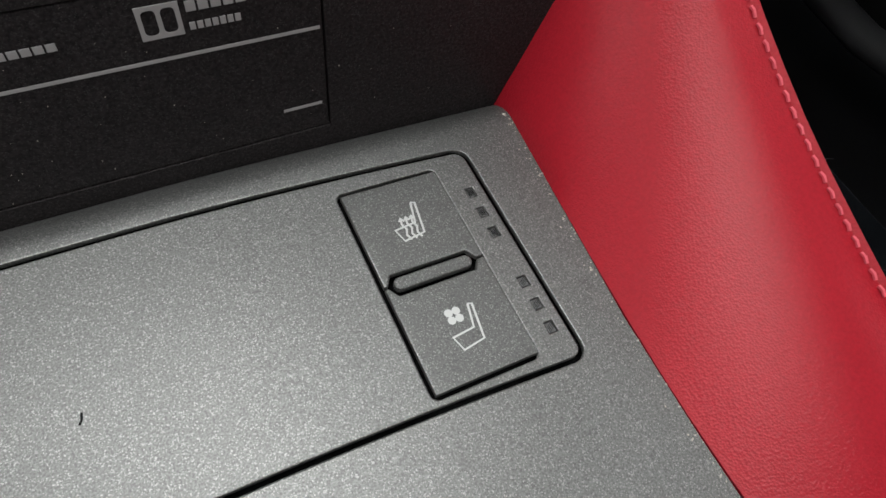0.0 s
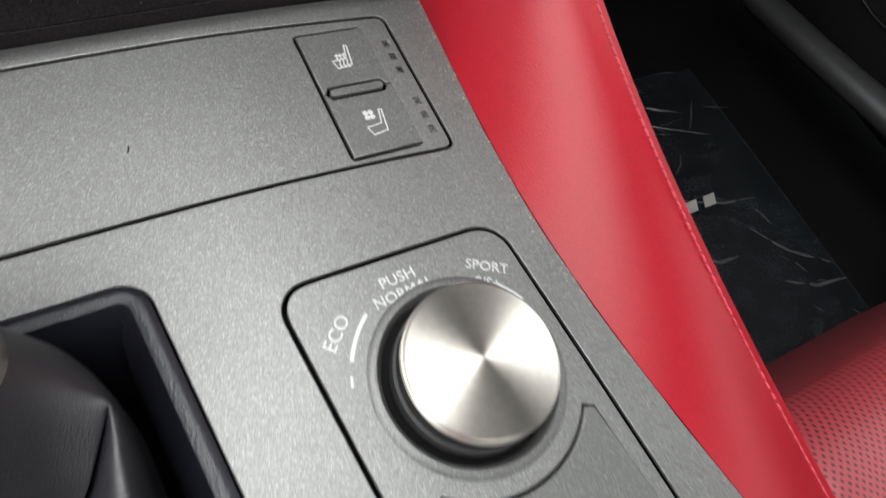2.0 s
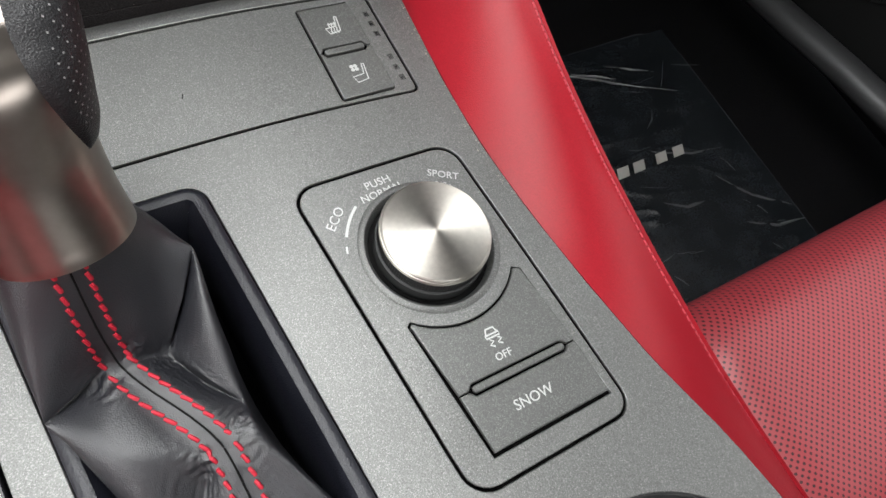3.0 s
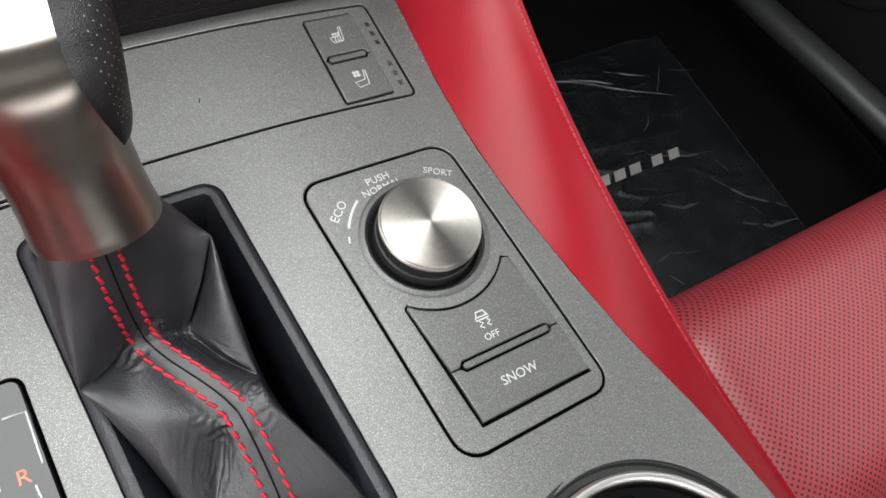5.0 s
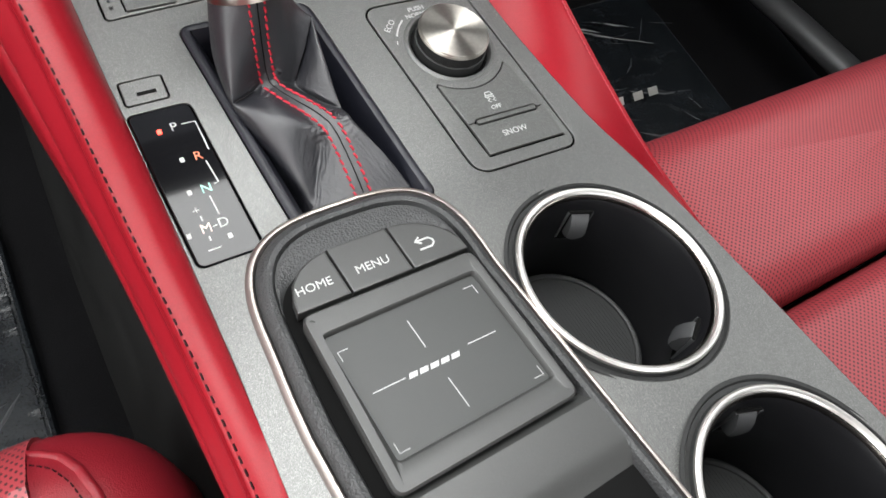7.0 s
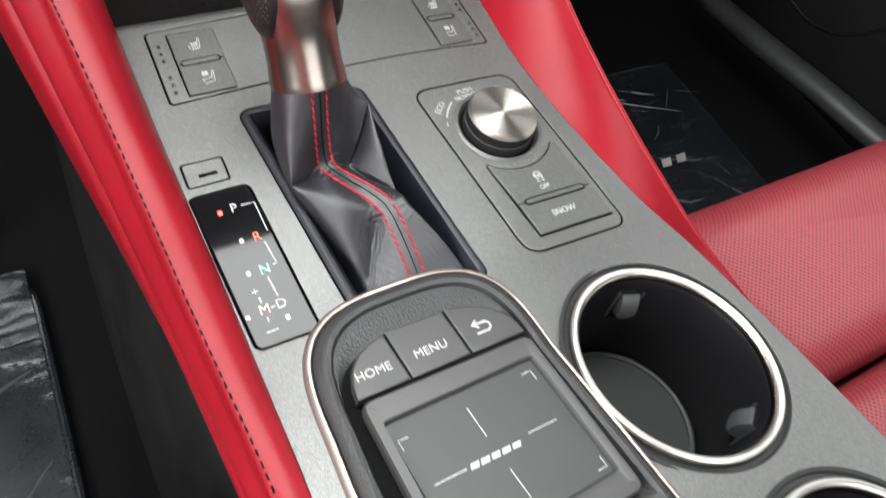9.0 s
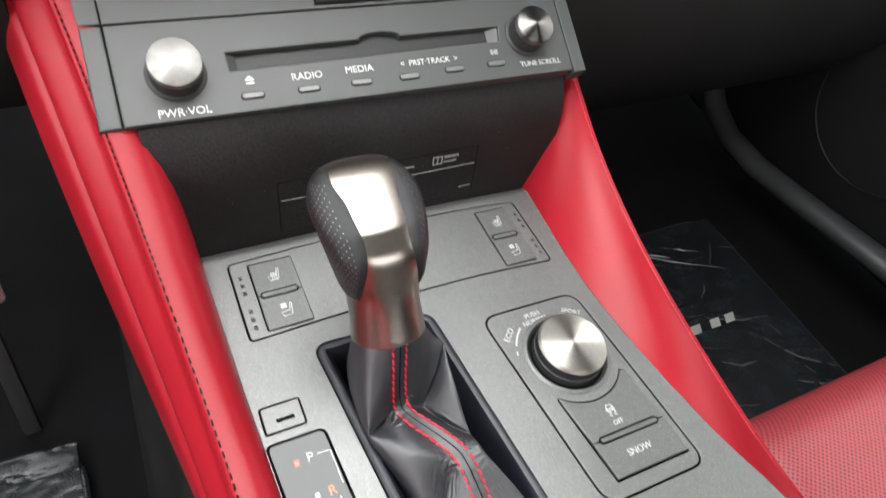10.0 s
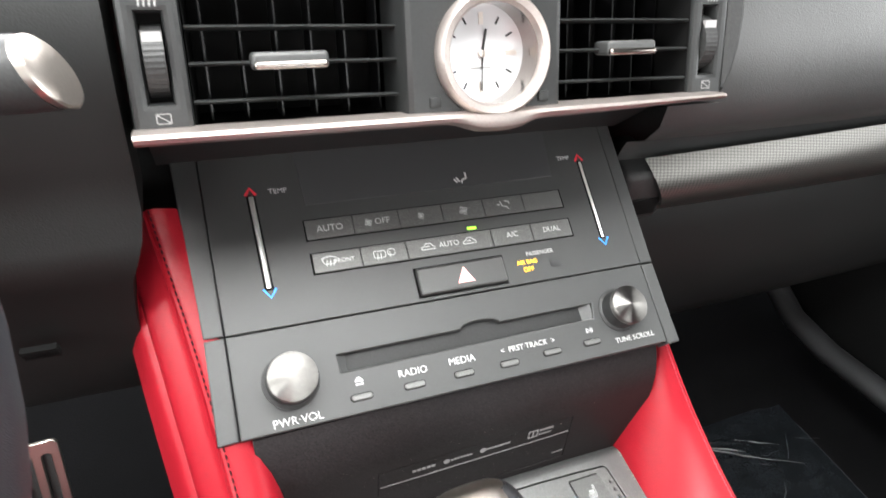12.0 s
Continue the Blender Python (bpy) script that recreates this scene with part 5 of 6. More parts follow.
def soften(poly, r, n=4):
    out = []
    for i in range(len(poly)):
        a, p, c = (Vector(poly[(i + k) % len(poly)]) for k in (-1, 0, 1))
        u, w = (a - p).normalized() * r, (c - p).normalized() * r
        for k in range(n + 1):
            f = k / n
            out.append(tuple((p + u) * (1 - f) ** 2 + p * 2 * f * (1 - f) + (p + w) * f ** 2))
    return out


frame_out, pad_in = soften(FRAME, 0.005), soften(PADIN, 0.0025)
part("frame", loft([[(x, y, UP + z + tilt_up(x, y)) for x, y in inset(frame_out, d)] for d, z in ((0, -0.008), (0, -0.001), (0.0010, 0.0003), (0.0045, 0.0003))] + [[(x, y, UP + z + tilt_up(x, y)) for x, y in inset(pad_in, d)] for d, z in ((-0.0008, 0.0), (0.0, -0.0008), (0.0006, -0.0032))]), SMOOTH, touch, "raised grey frame")
pad = part("touch_surface", plate(inset(pad_in, 0.0004), z=UP - 0.0028, thick=0.002, edge=0.0002, rise=tilt_up), PAD, touch, "matt grey touch surface")
ZP = UP - 0.0027
marks = [[(-0.0333, -0.2062), (-0.0320, -0.2195)], [(-0.0302, -0.2347), (-0.0286, -0.2482)], [(-0.0590, -0.2278), (-0.0452, -0.2276)], [(-0.0162, -0.2257), (-0.0026, -0.2256)],
         [(-0.0636, -0.2112), (-0.0641, -0.2070), (-0.0598, -0.2070)], [(-0.0050, -0.2028), (-0.0006, -0.2028), (-0.0002, -0.2072)], [(0.0044, -0.2458), (0.0048, -0.2500), (0.0006, -0.2500)], [(-0.0604, -0.2480), (-0.0600, -0.2522), (-0.0558, -0.2522)]]
ON_PAD = pose(0, -0.2270, ZP + tilt_up(0, -0.2270), -8.53, 0, 0) @ Matrix.Translation((0, 0.2270, 0))
for line in marks:
    part("printed_mark", strokes([line], 0.00036), GREYPRINT, pad, at=ON_PAD)
for k in range(5):
    part("logo_bar", bar_mark(-0.0440 + 0.0047 * k, -0.2288, 0.0037, 0.0022, 0.0009, 0.0002), GREYPRINT, pad, "plain pale printed mark", at=ON_PAD)
# sloping palm panel behind the pad, then a deep tray
part("palm_panel", loft([[(-0.0700, -0.2640, 0.024), (0.0165, -0.2620, 0.024)], [(-0.0700, -0.2685, 0.0300), (0.0170, -0.2665, 0.0300)], [(-0.0705, -0.2850, 0.0335), (0.0185, -0.2830, 0.0335)], [(-0.0708, -0.2925, 0.0340), (0.0190, -0.2895, 0.0335)],
                         [(-0.0710, -0.2985, 0.0310), (0.0190, -0.2950, 0.0300)], [(-0.0712, -0.3015, 0.0240), (0.0190, -0.2975, 0.0225)], [(-0.0712, -0.306, -0.03), (0.0190, -0.302, -0.03)]], closed=False), SMOOTH, touch, "smooth grey palm panel")
rest = thing("armrest", pose(0, 0, 0), "black leather armrest front with red stitching", "armrest")
part("cushion", box(-0.055, -0.62, -0.01, 0.085, -0.352, 0.052, 0.016, 4), LEATHER, rest)
part("stitching", tube([(-0.050 + 0.13 * k / 30, -0.3560, 0.048) for k in range(31)], 0.0006, 6), THREAD, rest)

# ------------------------------------------------------------------ cup holders
cup = thing("cup_holder", pose(*CUP_1, deck_height(*CUP_1), 0, 0, 0), "deep black cup holder with a satin silver rim", "cup holder", "cup holders")
lean = pose(0, 0, 0, math.degrees(math.atan(-0.15)), math.degrees(math.atan(0.12)), 0)
cup.matrix_basis = pose(*CUP_1, deck_height(*CUP_1) + 0.0006) @ lean
R = CUP_R
prof = [(R + 0.0052, -0.0010), (R + 0.0034, -0.0014), (R + 0.0026, -0.0026), (R + 0.0006, -0.0028), (R - 0.0002, -0.0004)]
part("surround", loft([[(r * math.cos(2 * math.pi * k / 96), r * math.sin(2 * math.pi * k / 96), h) for k in range(96)] for r, h in prof]), BLACK, cup, "dark recess round the ring")
prof = [(R + 0.0001, -0.0024), (R - 0.0002, 0.0006), (R - 0.0011, 0.0014), (R - 0.0024, 0.0012), (R - 0.0034, 0.0002), (R - 0.0038, -0.0014)]
part("rim", loft([[(r * math.cos(2 * math.pi * k / 96), r * math.sin(2 * math.pi * k / 96), h) for k in range(96)] for r, h in prof]), CHROME, cup, "satin silver ring")
prof = [(R - 0.0038, -0.0004), (R - 0.0042, -0.0006), (R - 0.0048, -0.0020), (R - 0.0050, -0.0050)]
part("inner_bevel", loft([[(r * math.cos(2 * math.pi * k / 96), r * math.sin(2 * math.pi * k / 96), h) for k in range(96)] for r, h in prof]), GUN, cup, "dark inner edge of the ring")
prof = [(R - 0.0049, -0.003), (R - 0.0060, -0.006), (R - 0.0068, -0.030), (R - 0.0076, -0.060), (R - 0.0086, -0.066), (R - 0.012, -0.068)]
part("well", loft([[(r * math.cos(2 * math.pi * k / 96), r * math.sin(2 * math.pi * k / 96), h) for k in range(96)] for r, h in prof]), WELL, cup, "smooth black well")
mat_disc = part("bottom_mat", lathe([(R - 0.0095, -0.069), (R - 0.0095, -0.0640), (R - 0.0110, -0.0634), (R - 0.0125, -0.0640), (R - 0.0130, -0.0650), (0.0001, -0.0650)], 72), RUBBER, cup, "ribbed rubber mat")
ribs = bmesh.new()
for k in range(-17, 18):
    x = k * 0.0021
    w = math.sqrt(max(0, (R - 0.0145) ** 2 - x * x))
    if w > 0.003:
        box(x - 0.0003, -w, -0.0650, x + 0.0003, w, -0.06485, bm=ribs)
part("mat_ribs", ribs, RUBBER, mat_disc, smooth=False)
for a in (72, 303):
    c, s = math.cos(radians(a)), math.sin(radians(a))
    here = pose((R - 0.0075) * c, (R - 0.0075) * s, 0, 0, 0, a + 270)
    rows = []
    for k in range(9):
        w = 0.0056 * (1 - 0.10 * (abs(k - 4) / 4) ** 3)
        x = -w + 2 * w * k / 8
        sag = 0.0030 * (1 - (x / 0.0056) ** 2)
        rows.append([(x, y, z) for y, z in ((0.004, -0.0108), (-0.0002, -0.0110), (-0.0016, -0.0122), (-0.0042, -0.0160), (-0.0058, -0.0205 - 0.3 * sag), (-0.0056, -0.0232 - sag), (-0.0034, -0.0246 - sag), (0.004, -0.0250 - sag))])
    part("spring_tab", loft(rows, caps=True), TAB, cup, "soft rubber finger", at=here)
    part("tab_slot", box(-0.0072, -0.0004, -0.032, 0.0072, 0.002, -0.0095, 0.0004), DARK, cup, at=here)
    for x in (-0.0074, 0.0068):
        part("tab_edge", box(x, -0.0010, -0.0300, x + 0.0006, 0.002, -0.0100), TAB, cup, at=here)
copy_thing(cup, pose(*CUP_2, deck_height(*CUP_2) + 0.0006) @ lean)


# ------------------------------------------------------------------ rest of the dashboard
dash = thing("dashboard", SWING, "black soft-touch dashboard with a grained surface", "dashboard")
def dash_band(x0, x1, profile, n=24, bow=0.0):
    return loft([[(x0 + (x1 - x0) * k / n, y + bow * (k / n) ** 2, z) for y, z in profile] for k in range(n + 1)], closed=False)


top_profile = [(0.205, 0.115), (0.204, 0.148), (0.200, 0.160), (0.184, 0.170), (0.175, 0.185), (0.174, 0.205), (0.181, 0.232), (0.196, 0.258), (0.222, 0.280), (0.30, 0.300), (0.90, 0.33)]
part("upper_pad", dash_band(0.1525, 0.86, top_profile, bow=0.03), SOFT, dash, "grained black upper pad")
part("upper_pad", dash_band(-0.158, 0.158, [(0.190, 0.284), (0.205, 0.296), (0.30, 0.300), (0.90, 0.33)]), SOFT, dash)
part("glove_box", dash_band(0.150, 0.86, [(0.235, 0.105), (0.225, 0.092), (0.215, 0.080), (0.205, 0.02), (0.215, -0.05), (0.260, -0.12), (0.45, -0.20)], bow=0.02), material("glove_box_plastic", (0.0095, 0.0100, 0.0098), 0.55, spec=0.3, bump=0.2, bump_scale=1100, stain=0.1), dash, "black glove box front")
part("centre_filler", loft([[(x, 0.21, 0.31), (x, 0.26, 0.10), (x, 0.30, -0.05)] for x in (-0.30, 0.30)], closed=False), BLACK, dash)
def panel_edge(x, z):
    return x + (0.0125 * ease((z - 0.125) / 0.05) if x > -0.1701 else 0.0)


part("driver_panel", loft([[(panel_edge(x, z), y + (0.03 if x > -0.1695 else 0.0), z) for y, z in ((0.30, 0.315), (0.205, 0.300), (0.170, 0.270), (0.160, 0.235), (0.161, 0.195), (0.158, 0.175), (0.150, 0.163), (0.147, 0.152), (0.149, 0.140), (0.152, 0.115), (0.155, 0.080), (0.160, 0.050), (0.172, 0.036), (0.30, 0.030))] for x in (-0.86, -0.40, -0.24, -0.190, -0.176, -0.170, -0.169)], closed=False), material("lower_dash_plastic", (0.011, 0.0114, 0.0112), 0.52, spec=0.16, bump=0.2, bump_scale=1100, stain=0.12), dash, "black lower dash panel beside the steering column")
for k in range(3):
    part("speaker_slot", box(-0.222, 0.1385 + 0.002 * k, 0.112 - 0.004 * k, -0.206, 0.1425 + 0.002 * k, 0.1135 - 0.004 * k), DARK, dash)

fin = thing("dash_trim", SWING, "grey woven-pattern trim blade across the passenger's dashboard", "trim")
carbon = material("woven_trim", (0.20, 0.19, 0.175), 0.33, 0.8)
cn, cl = carbon.node_tree.nodes, carbon.node_tree.links
coord, check = cn.new("ShaderNodeTexCoord"), cn.new("ShaderNodeTexChecker")
check.inputs["Scale"].default_value = 640
check.inputs["Color1"].default_value, check.inputs["Color2"].default_value = (0.15, 0.146, 0.137, 1), (0.085, 0.082, 0.077, 1)
flat = cn.new("ShaderNodeMapping")
flat.inputs["Scale"].default_value, flat.inputs["Rotation"].default_value = (0.7, 0, 1.25), (0, radians(38), 0)
flat.inputs["Location"].default_value = (0.0003, 0.0003, 0.0003)
cl.new(coord.outputs["Object"], flat.inputs["Vector"])
cl.new(flat.outputs[0], check.inputs["Vector"])
cl.new(check.outputs["Color"], cn["Principled BSDF"].inputs["Base Color"])
rows = []
for k in range(31):
    f = k / 30
    x = 0.196 + 0.66 * f
    top, low = 0.150 + 0.022 * f, 0.098 + 0.002 * f
    row = []
    for q in range(13):
        g2 = q / 12
        row.append((x - 0.030 * (1 - g2) * max(0, 1 - 4 * f), 0.200 - 0.022 * math.sin(math.pi * (0.12 + 0.82 * g2)) + 0.02 * f * f, top + (low - top) * g2))
    rows.append(row)
part("blade", loft(rows, closed=False), carbon, fin, "grey woven pattern under lacquer")
part("edge_strip", tube([(0.196 + 0.66 * k / 30, 0.199 + 0.02 * (k / 30) ** 2, 0.0975 + 0.002 * k / 30) for k in range(31)], 0.0014, 8), SATIN, fin, "thin silver lower edge")
part("end_cap", box(0.150, 0.184, 0.099, 0.190, 0.240, 0.142, 0.006, 3), BLACK, fin, "black end cap")
part("end_recess", box(0.160, 0.1828, 0.106, 0.184, 0.1850, 0.120, 0.001), DARK, fin)

# steering wheel rim and stalk at the driver's side
stalk = thing("column_stalk", pose(-0.1676, 0.10, 0.275, 0, 0, 4), "black steering column stalk with a slanted silver end", "stalk")
def stalk_ring(r, x, cut):
    pts = [(r * math.cos(2 * math.pi * k / 32), r * math.sin(2 * math.pi * k / 32)) for k in range(32)]
    return [(x + cut * (0.25 * y - 0.53 * z), y, z) for y, z in pts]


part("lever", loft([stalk_ring(0.0115, -0.0030, 1.0), stalk_ring(0.0115, -0.012, 0.9), stalk_ring(0.0105, -0.040, 0.2), stalk_ring(0.0080, -0.10, 0.0), stalk_ring(0.0075, -0.17, 0.0)], caps=True), BLACK, stalk)
part("tip", loft([stalk_ring(0.0112, -0.0030, 1.0), stalk_ring(0.0114, -0.0006, 1.0), stalk_ring(0.0106, 0.0002, 1.0), stalk_ring(0.0040, 0.0006, 1.0)], caps=True), SATIN, stalk, "bright silver end")
wheel = thing("steering_wheel", pose(-0.374, 0.0, 0.265, 66, 0, 0), "black leather steering wheel rim", "steering wheel")
part("rim", tube([(0.185 * math.cos(2 * math.pi * k / 72), 0.185 * math.sin(2 * math.pi * k / 72), 0) for k in range(72)], 0.0145, 14, closed=True), LEATHER, wheel)
part("hub", lathe([(0.0001, -0.02), (0.070, -0.015), (0.075, -0.03), (0.06, -0.06), (0.0001, -0.06)], 40), BLACK, wheel)
for a in (0, 180, 270):
    part("spoke", box(0.06, -0.016, -0.035, 0.18, 0.016, -0.018, 0.005), BLACK, wheel, at=pose(0, 0, 0, 0, 0, a))

# ------------------------------------------------------------------ seats
def cushion(x0, x1, y0, y1, top, depth, r, corner):
    """A padded block with round shoulders, a little domed."""
    rings = []
    for z, d in [(top - depth, 0.0)] + [(top - r + r * math.sin(radians(a)), r * (1 - math.cos(radians(a)))) for a in range(0, 91, 10)]:
        rings.append([(x, y, z) for x, y in inset(rounded(x0, y0, x1, y1, corner, 10), d)])
    base = rounded(x0, y0, x1, y1, corner, 10)
    c = Vector(((x0 + x1) / 2, (y0 + y1) / 2))
    for f in (0.98, 0.94, 0.88, 0.78, 0.6, 0.4, 0.2, 0.05):
        rings.append([(c.x + (x - c.x) * f, c.y + (y - c.y) * f, top + 0.006 * (1 - f) ** 1.6) for x, y in inset(base, r)])
    return loft(rings, caps=True)


def perforated(m, scale=350.0):
    n, l = m.node_tree.nodes, m.node_tree.links
    b = n["Principled BSDF"]
    tc, vo, mp = n.new("ShaderNodeTexCoord"), n.new("ShaderNodeTexVoronoi"), n.new("ShaderNodeMapRange")
    rot = n.new("ShaderNodeMapping")
    rot.inputs["Rotation"].default_value = (0, 0, radians(45))
    rot.inputs["Scale"].default_value = (1, 1, 0)
    vo.inputs["Randomness"].default_value, vo.inputs["Scale"].default_value = 0.0, scale
    mp.inputs["From Min"].default_value, mp.inputs["From Max"].default_value = 0.22, 0.28
    l.new(tc.outputs["Object"], rot.inputs["Vector"])
    l.new(rot.outputs[0], vo.inputs["Vector"])
    l.new(vo.outputs["Distance"], mp.inputs[0])
    mx = n.new("ShaderNodeMix")
    mx.data_type = "RGBA"
    mx.inputs[6].default_value, mx.inputs[7].default_value = (0.036, 0.004, 0.006, 1), (0.300, 0.036, 0.045, 1)
    l.new(mp.outputs[0], mx.inputs["Factor"])
    l.new(mx.outputs[2], b.inputs["Base Color"])
    return m


PERF = perforated(material("perforated_red_leather", (0.300, 0.036, 0.045), 0.46, spec=0.60, bump=0.1, bump_scale=1400, cells=True))
seat = thing("passenger_seat", pose(0, 0, 0), "red perforated leather passenger seat beside the console", "seat", "front seats")
part("cushion", cushion(0.178, 0.66, -0.272, -0.118, -0.072, 0.295, 0.040, 0.05), PERF, seat, "perforated red leather cushion front")
part("cushion", cushion(0.178, 0.66, -0.75, -0.276, -0.072, 0.295, 0.022, 0.03), PERF, seat, "perforated red leather cushion")
dseat = thing("driver_seat", pose(0, 0, 0), "red leather driver's seat with stitched bolster", "seat", "front seats")
part("bolster", cushion(-0.262, -0.138, -0.75, -0.157, -0.055, 0.312, 0.050, 0.062), REDSEAT, dseat, "smooth red leather bolster")
bm = cushion(-0.66, -0.150, -0.75, -0.1555, -0.0545, 0.3135, 0.050, 0.030)
cut = bmesh.ops.bisect_plane(bm, geom=bm.verts[:] + bm.edges[:] + bm.faces[:], plane_co=(-0.2015, 0, 0), plane_no=(1, 0.04, 0), clear_outer=True)
bmesh.ops.holes_fill(bm, edges=[e for e in cut["geom_cut"] if isinstance(e, bmesh.types.BMEdge)])
part("cushion", bm, PERF, dseat, "perforated red leather cushion")
part("backrest", cushion(-0.67, -0.172, -0.100, 0.100, 0.30, 0.60, 0.045, 0.07), REDSEAT, dseat, "red leather backrest", at=pose(0, -0.78, 0.20, 12, 0, 0))
form = BVHTree.FromBMesh(cushion(-0.262, -0.138, -0.75, -0.157, -0.055, 0.312, 0.050, 0.062))


def on_bolster(x, y, lift):
    spot = form.ray_cast(Vector((x, y, 0.1)), Vector((0, 0, -1)))[0]
    return (spot if spot else Vector((x, y, -0.10))) + Vector((0, 0, lift))


seam_xy = [(-0.198, -0.1725), (-0.191, -0.1760), (-0.184, -0.1812), (-0.178, -0.1905), (-0.1735, -0.2040), (-0.1705, -0.222), (-0.168, -0.250), (-0.166, -0.30), (-0.165, -0.40)]
fine_xy = [(x + (x2 - x) * k / 12, y + (y2 - y) * k / 12) for (x, y), (x2, y2) in zip(seam_xy, seam_xy[1:]) for k in range(12)]
part("piping", tube([on_bolster(x + 0.0026, y + 0.0026, -0.0012) for x, y in fine_xy], 0.0026, 12), REDSEAT, dseat, "raised red leather piping")
bm = bmesh.new()
last = None
for x, y in fine_xy:
    p = on_bolster(x - 0.0012, y - 0.0012, 0.0003)
    if last is not None and (p - last).length > 0.0032:
        tube([last, last.lerp(p, 0.66)], 0.0004, 5, bm=bm)
        last = p
    elif last is None:
        last = p
part("bolster_stitching", bm, DARKTHREAD, dseat)

# ------------------------------------------------------------------ floor, mats, pedal
floor = new("floor", finish(box(-0.90, -1.3, -0.415, 0.90, 1.0, -0.372), "floor", CARPET))
tagged(floor, "black carpet of the footwells", "floor", kind="structure")


def floor_mat(x0, x1, y0, y1, label):
    mat_ob = thing("floor_mat", pose(0, 0, -0.372), label, "floor mat", "floor mats")
    bm = plate(rounded(x0, y0, x1, y1, 0.05, 6), z=0.012, thick=0.012, edge=0.004)
    part("mat", bm, FILM, mat_ob)
    return mat_ob


pm = floor_mat(0.245, 0.645, -0.45, 0.225, "dark blue-black floor mat still wrapped in clear film")
dm = floor_mat(-0.66, -0.245, -0.45, 0.175, "dark blue-black floor mat still wrapped in clear film")

for x in (0.372, 0.3955, 0.419, 0.4425, 0.466, 0.500, 0.5265):
    part("woven_mark", bar_mark(x, 0.0465, 0.0165, 0.0125, 0.006), WOVEN, pm, "plain pale woven mark", at=pose(0, 0, 0.0176))


def film_sheet(x0, x1, y0, y1, seed, amount):
    """The crumpled film on a mat: long shallow ridges that run across it."""
    nx, ny = 110, 190
    rows = []
    for j in range(ny + 1):
        row = []
        for i in range(nx + 1):
            x, y = x0 + (x1 - x0) * i / nx, y0 + (y1 - y0) * j / ny
            a = noise.noise(Vector((x * 9 + seed, y * 34 + 4 * x, seed)))
            b = noise.noise(Vector((x * 26 - y * 12, y * 60 + seed, 2.0)))
            keep = ease((noise.noise(Vector((x * 8 + seed, y * 9, 5.0))) + 0.10) / 0.20)
            h = 0.0022 * keep * (1 - min(1.0, abs(a) * 9)) ** 2 + 0.0005 * keep * (1 - min(1.0, abs(b) * 5)) ** 2 + 0.0006 * noise.noise(Vector((x * 14, y * 18, seed)))
            row.append((x, y, 0.0142 + amount * h))
        rows.append(row)
    return loft(rows, closed=False)


part("film", film_sheet(0.252, 0.638, -0.20, 0.217, 3.0, 0.8), FILM, pm, "crumpled clear wrapping film")
part("film", film_sheet(-0.652, -0.252, -0.30, 0.167, 8.0, 1.0), FILM, dm, "crumpled clear wrapping film")


def film_crease(points, parent, width=0.0030, height=0.0024):
    """A sharp pleat in the film: a low ridge that thins out at both ends."""
    fine = []
    for (ax, ay), (bx, by) in zip(points, points[1:]):
        fine += [(ax + (bx - ax) * k / 8, ay + (by - ay) * k / 8) for k in range(8)]
    fine.append(points[-1])
    rows = []
    for k, (x, y) in enumerate(fine):
        f = k / (len(fine) - 1)
        (px, py), (qx, qy) = fine[max(0, k - 1)], fine[min(len(fine) - 1, k + 1)]
        d = Vector((qx - px, qy - py)).normalized()
        grow = (math.sin(math.pi * (0.04 + 0.92 * f)) ** 0.7) * (0.75 + 0.35 * noise.noise(Vector((x * 90, y * 90, 1.0))))
        wob = 0.0012 * noise.noise(Vector((x * 45, y * 45, 7.0)))
        rows.append([(x - d.y * (u * width * grow + wob), y + d.x * (u * width * grow + wob), 0.0140 + height * grow * h) for u, h in ((-1.0, 0.0), (-0.45, 0.75), (0.0, 1.0), (0.4, 0.7), (1.0, 0.0))])
    part("film_crease", loft(rows, closed=False), CREASE, parent, "pleat in the clear film with its glint in the colour")


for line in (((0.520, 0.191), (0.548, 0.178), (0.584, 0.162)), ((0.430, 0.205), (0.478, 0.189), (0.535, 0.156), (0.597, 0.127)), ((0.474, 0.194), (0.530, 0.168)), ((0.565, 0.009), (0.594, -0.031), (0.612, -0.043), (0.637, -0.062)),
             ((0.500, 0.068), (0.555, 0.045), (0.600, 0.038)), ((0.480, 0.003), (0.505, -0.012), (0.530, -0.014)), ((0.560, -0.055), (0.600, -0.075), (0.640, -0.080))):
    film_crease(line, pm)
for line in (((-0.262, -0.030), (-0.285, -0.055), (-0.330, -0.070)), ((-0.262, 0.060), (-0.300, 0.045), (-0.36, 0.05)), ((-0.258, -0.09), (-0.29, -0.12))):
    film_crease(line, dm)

# finer scuffs and pleats scattered over the film, in the same pale glint colour
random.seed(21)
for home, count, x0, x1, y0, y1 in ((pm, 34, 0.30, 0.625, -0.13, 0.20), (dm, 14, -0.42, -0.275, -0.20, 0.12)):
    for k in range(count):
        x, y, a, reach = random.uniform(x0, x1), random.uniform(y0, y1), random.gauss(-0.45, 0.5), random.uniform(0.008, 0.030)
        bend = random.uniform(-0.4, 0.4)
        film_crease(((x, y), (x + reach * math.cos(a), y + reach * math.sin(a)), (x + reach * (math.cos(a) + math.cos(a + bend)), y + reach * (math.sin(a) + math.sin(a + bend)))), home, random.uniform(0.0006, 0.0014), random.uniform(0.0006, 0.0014))

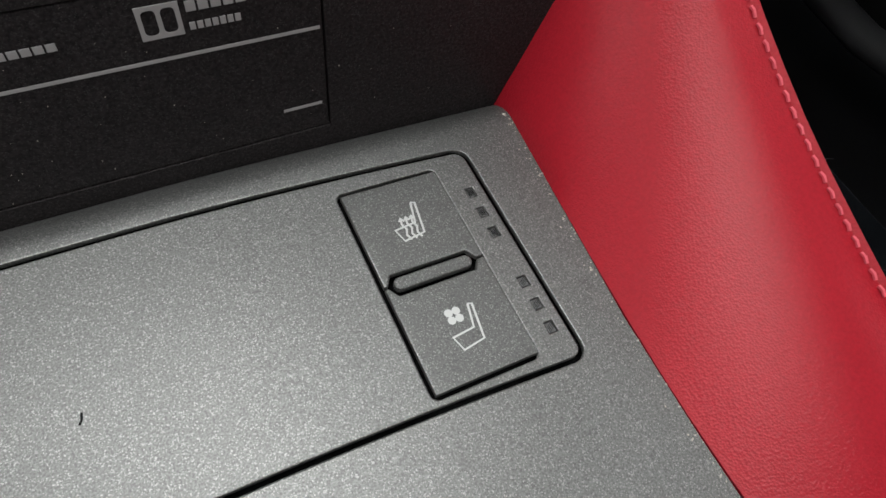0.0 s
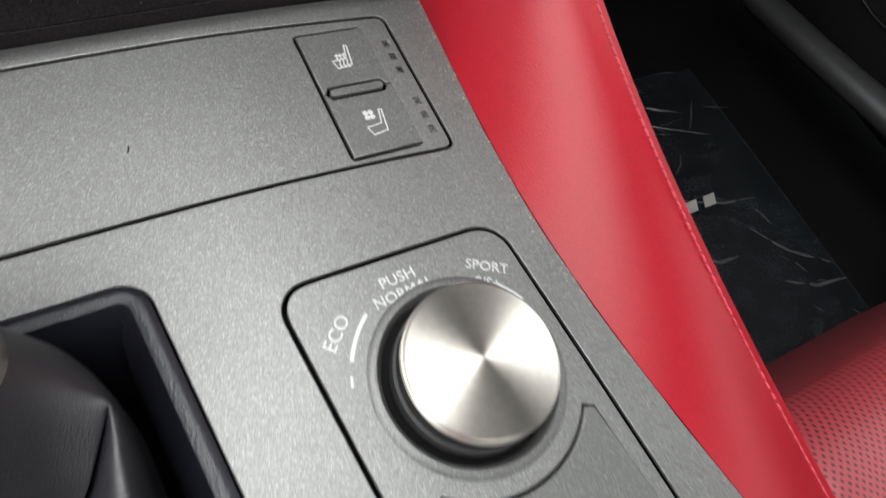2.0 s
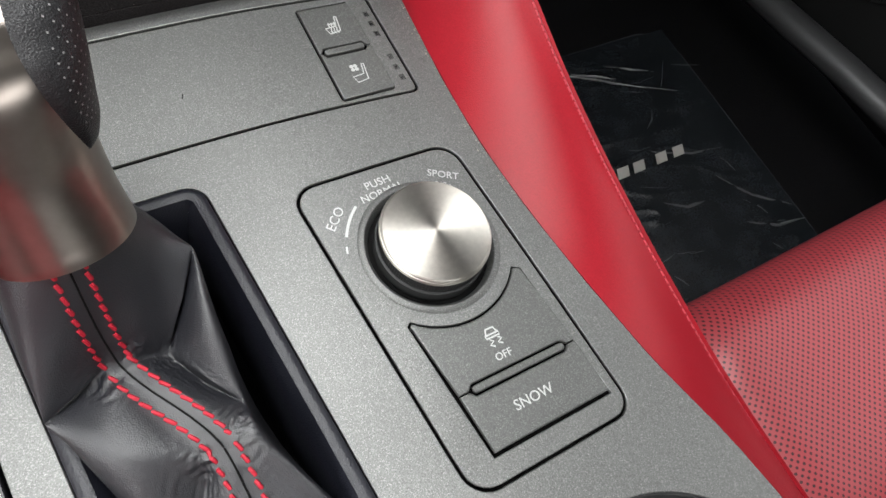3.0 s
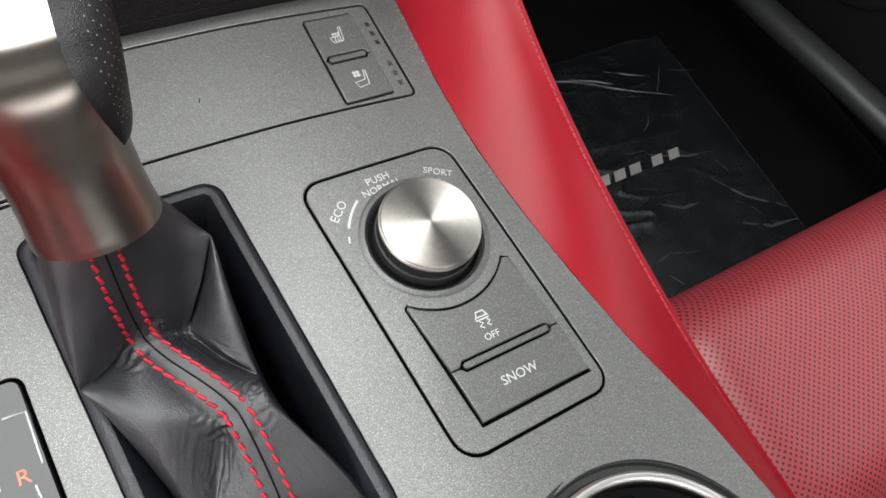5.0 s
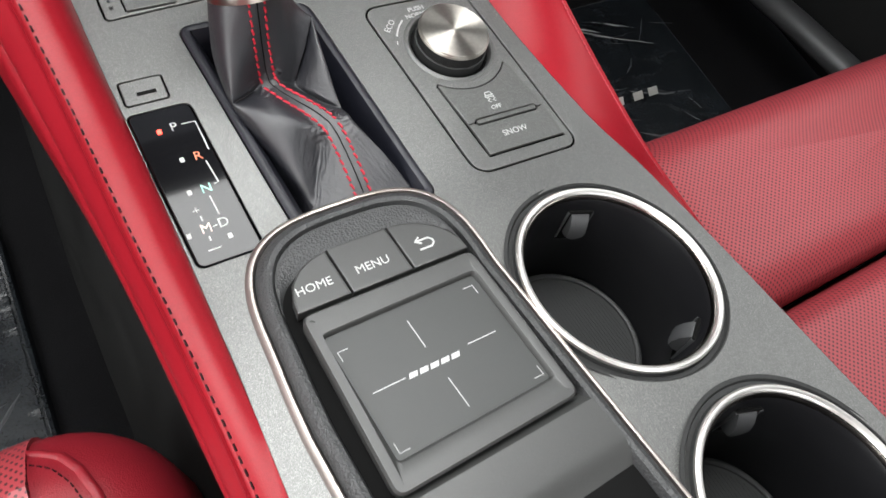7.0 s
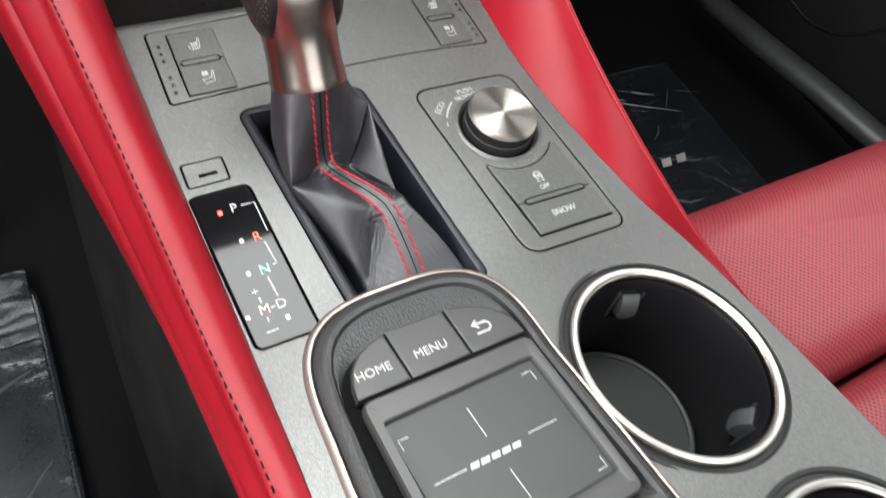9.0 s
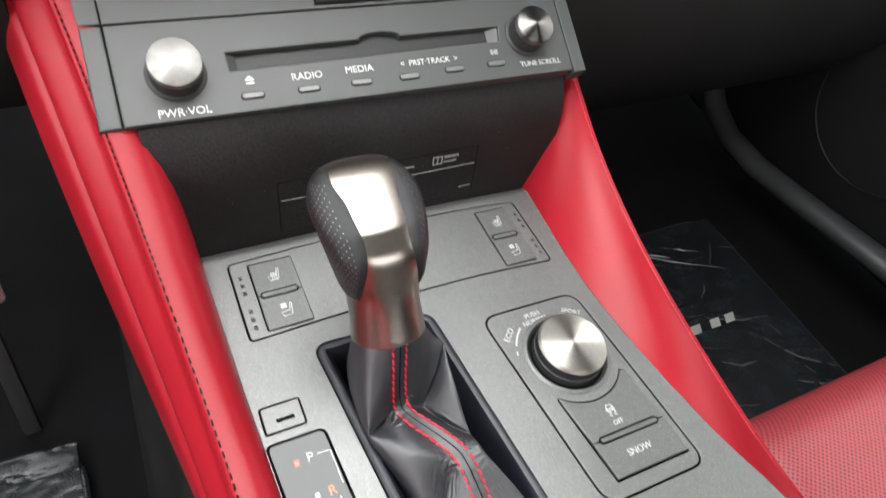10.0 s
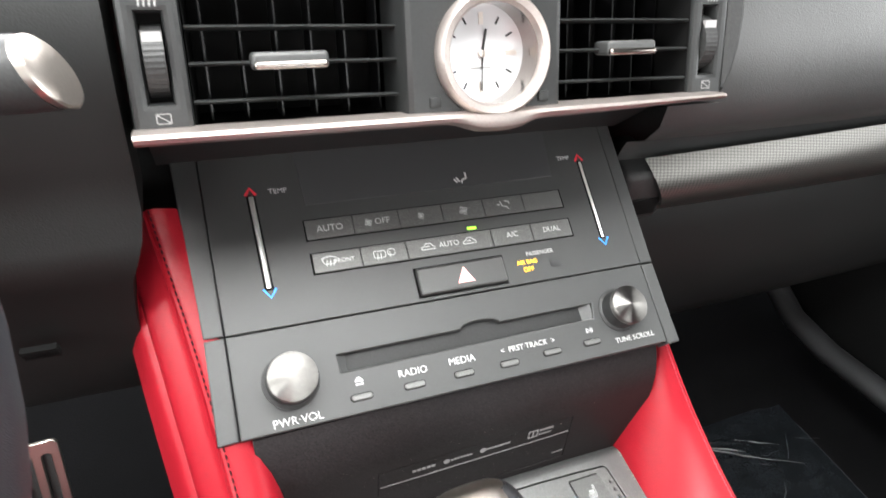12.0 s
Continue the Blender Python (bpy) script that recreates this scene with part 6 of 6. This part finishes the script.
pedal = thing("accelerator_pedal", pose(-0.270, 0.300, -0.149, 63, 0, 3), "slotted aluminium accelerator pedal on a black arm", "pedal")
part("plate", plate(rounded(-0.052, -0.092, 0.0, 0.0, 0.006), [rounded(x, -0.080, x + 0.0075, -0.012, 0.003, 3) for x in (-0.0450, -0.0300, -0.0150)], thick=0.004, edge=0.001), SATIN, pedal, "slotted aluminium plate")
part("backing", box(-0.050, -0.090, -0.012, -0.002, -0.004, -0.005, 0.002), RUBBER, pedal)
part("arm", box(-0.034, -0.243, -0.018, -0.018, -0.060, -0.008, 0.003), BLACK, pedal, "black pedal arm")

# ------------------------------------------------------------------ doors, roof and glass round the cabin
for name, x0, x1 in (("wall_driver", -0.90, -0.80), ("wall_passenger", 0.80, 0.90)):
    w = new(name, finish(plate([(-1.3, -0.34), (1.0, -0.34), (1.0, 0.86), (-1.3, 0.86)], [[(-0.62, 0.27), (0.30, 0.27), (0.22, 0.64), (-0.55, 0.64)]], z=0, thick=0.06, edge=0.004), name, DOOR))
    w.matrix_basis = Matrix(((0, 0, -1 if x0 > 0 else 1, x0 if x0 > 0 else x1), (1, 0, 0, 0), (0, 1, 0, 0), (0, 0, 0, 1)))
    tagged(w, "black plastic and cloth door panel", "door", kind="structure")
ceiling = new("ceiling", finish(plate([(-0.9, -1.3), (0.9, -1.3), (0.9, 0.52), (-0.9, 0.52)], [rounded(-0.37, -0.18, 0.37, 0.40, 0.04)], z=0.86, thick=0.05, edge=0.006), "ceiling", LINER))
tagged(ceiling, "black headliner with a moonroof opening", "ceiling", kind="structure")
# unseen rear wall, its opening added to let the fill lamp in
back = new("wall_rear", finish(plate([(-0.9, -0.34), (0.9, -0.34), (0.9, 0.86), (-0.9, 0.86)], [rounded(-0.62, 0.42, 0.62, 0.80, 0.05)], thick=0.05, edge=0.004), "wall_rear", BLACK))
back.matrix_basis = pose(0, -1.30, 0, 90, 0, 180)
tagged(back, "unseen dark rear of the cabin, opened for the fill lamp", "wall", kind="structure")
front = new("wall_front", finish(box(-0.9, 1.0, -0.34, 0.9, 1.04, 0.36), "wall_front", BLACK))
tagged(front, "dark bulkhead below the windscreen", "wall", kind="structure")

kick = thing("door_sill_trim", pose(0, 0, 0), "dark grey curved trim along the passenger's door", "trim")
pts = [(0.735, 0.46, -0.13), (0.728, 0.415, -0.217), (0.722, 0.361, -0.264), (0.718, 0.309, -0.284), (0.716, 0.236, -0.287), (0.716, 0.142, -0.276), (0.718, 0.033, -0.262), (0.722, -0.10, -0.25), (0.73, -0.35, -0.24)]
part("trim", tube(pts, 0.020, 14, flat=0.8), material("sill_plastic", (0.030, 0.031, 0.032), 0.42, grain=0.2, stain=0.1), kick)
pocket = new("door_panel_1", finish(box(0.742, -1.1, -0.31, 0.80, 0.44, 0.06, 0.02, 3), "door_panel_1", DOOR))
tagged(pocket, "black lower panel of the passenger's door", "door", kind="structure")
spk = thing("door_speaker", pose(0.7425, 0.135, -0.112, 0, -90, 0), "black round speaker grille in the passenger's door", "speaker")
part("ring", loft([[(r * math.cos(2 * math.pi * k / 72), r * math.sin(2 * math.pi * k / 72), h) for k in range(72)] for r, h in ((0.1100, 0.000), (0.1100, 0.003), (0.1090, 0.004), (0.1080, 0.003), (0.1080, 0.000))]), DOOR, spk)
part("grille", lathe([(0.1078, 0.000), (0.107, 0.002), (0.0001, 0.004)], 64), DOOR, spk)

# lint and dust on the console beside the passenger's pad and on the pocket wall
random.seed(11)
bm = bmesh.new()
for k in range(90):
    y = random.uniform(-0.06, 0.062)
    x = along(RIGHT_EDGE, y) - abs(random.gauss(0, 0.0012)) - 0.0003
    r = random.uniform(0.00008, 0.00022)
    bmesh.ops.create_icosphere(bm, subdivisions=1, radius=r, matrix=Matrix.Translation((x, y, deck_height(x, y) + r * 0.6)) @ Matrix.Rotation(random.uniform(0, 3), 4, "Z") @ Matrix.Diagonal((random.uniform(1, 2.4), 1, 0.7, 1)))
for k in range(150):
    x, up = random.uniform(-0.09, 0.10), random.uniform(0.001, 0.05)
    r = random.uniform(0.00005, 0.00011)
    spot = wall.matrix_basis @ Vector((x - 0.004, up, 0.0001))
    bmesh.ops.create_icosphere(bm, subdivisions=1, radius=r, matrix=Matrix.Translation(spot))
dust = new("dust", finish(bm, "dust", material("pale_lint", (0.42, 0.39, 0.34), 0.9)))
tagged(dust, "pale lint and dust specks on the console", "dust", kind="stuff")
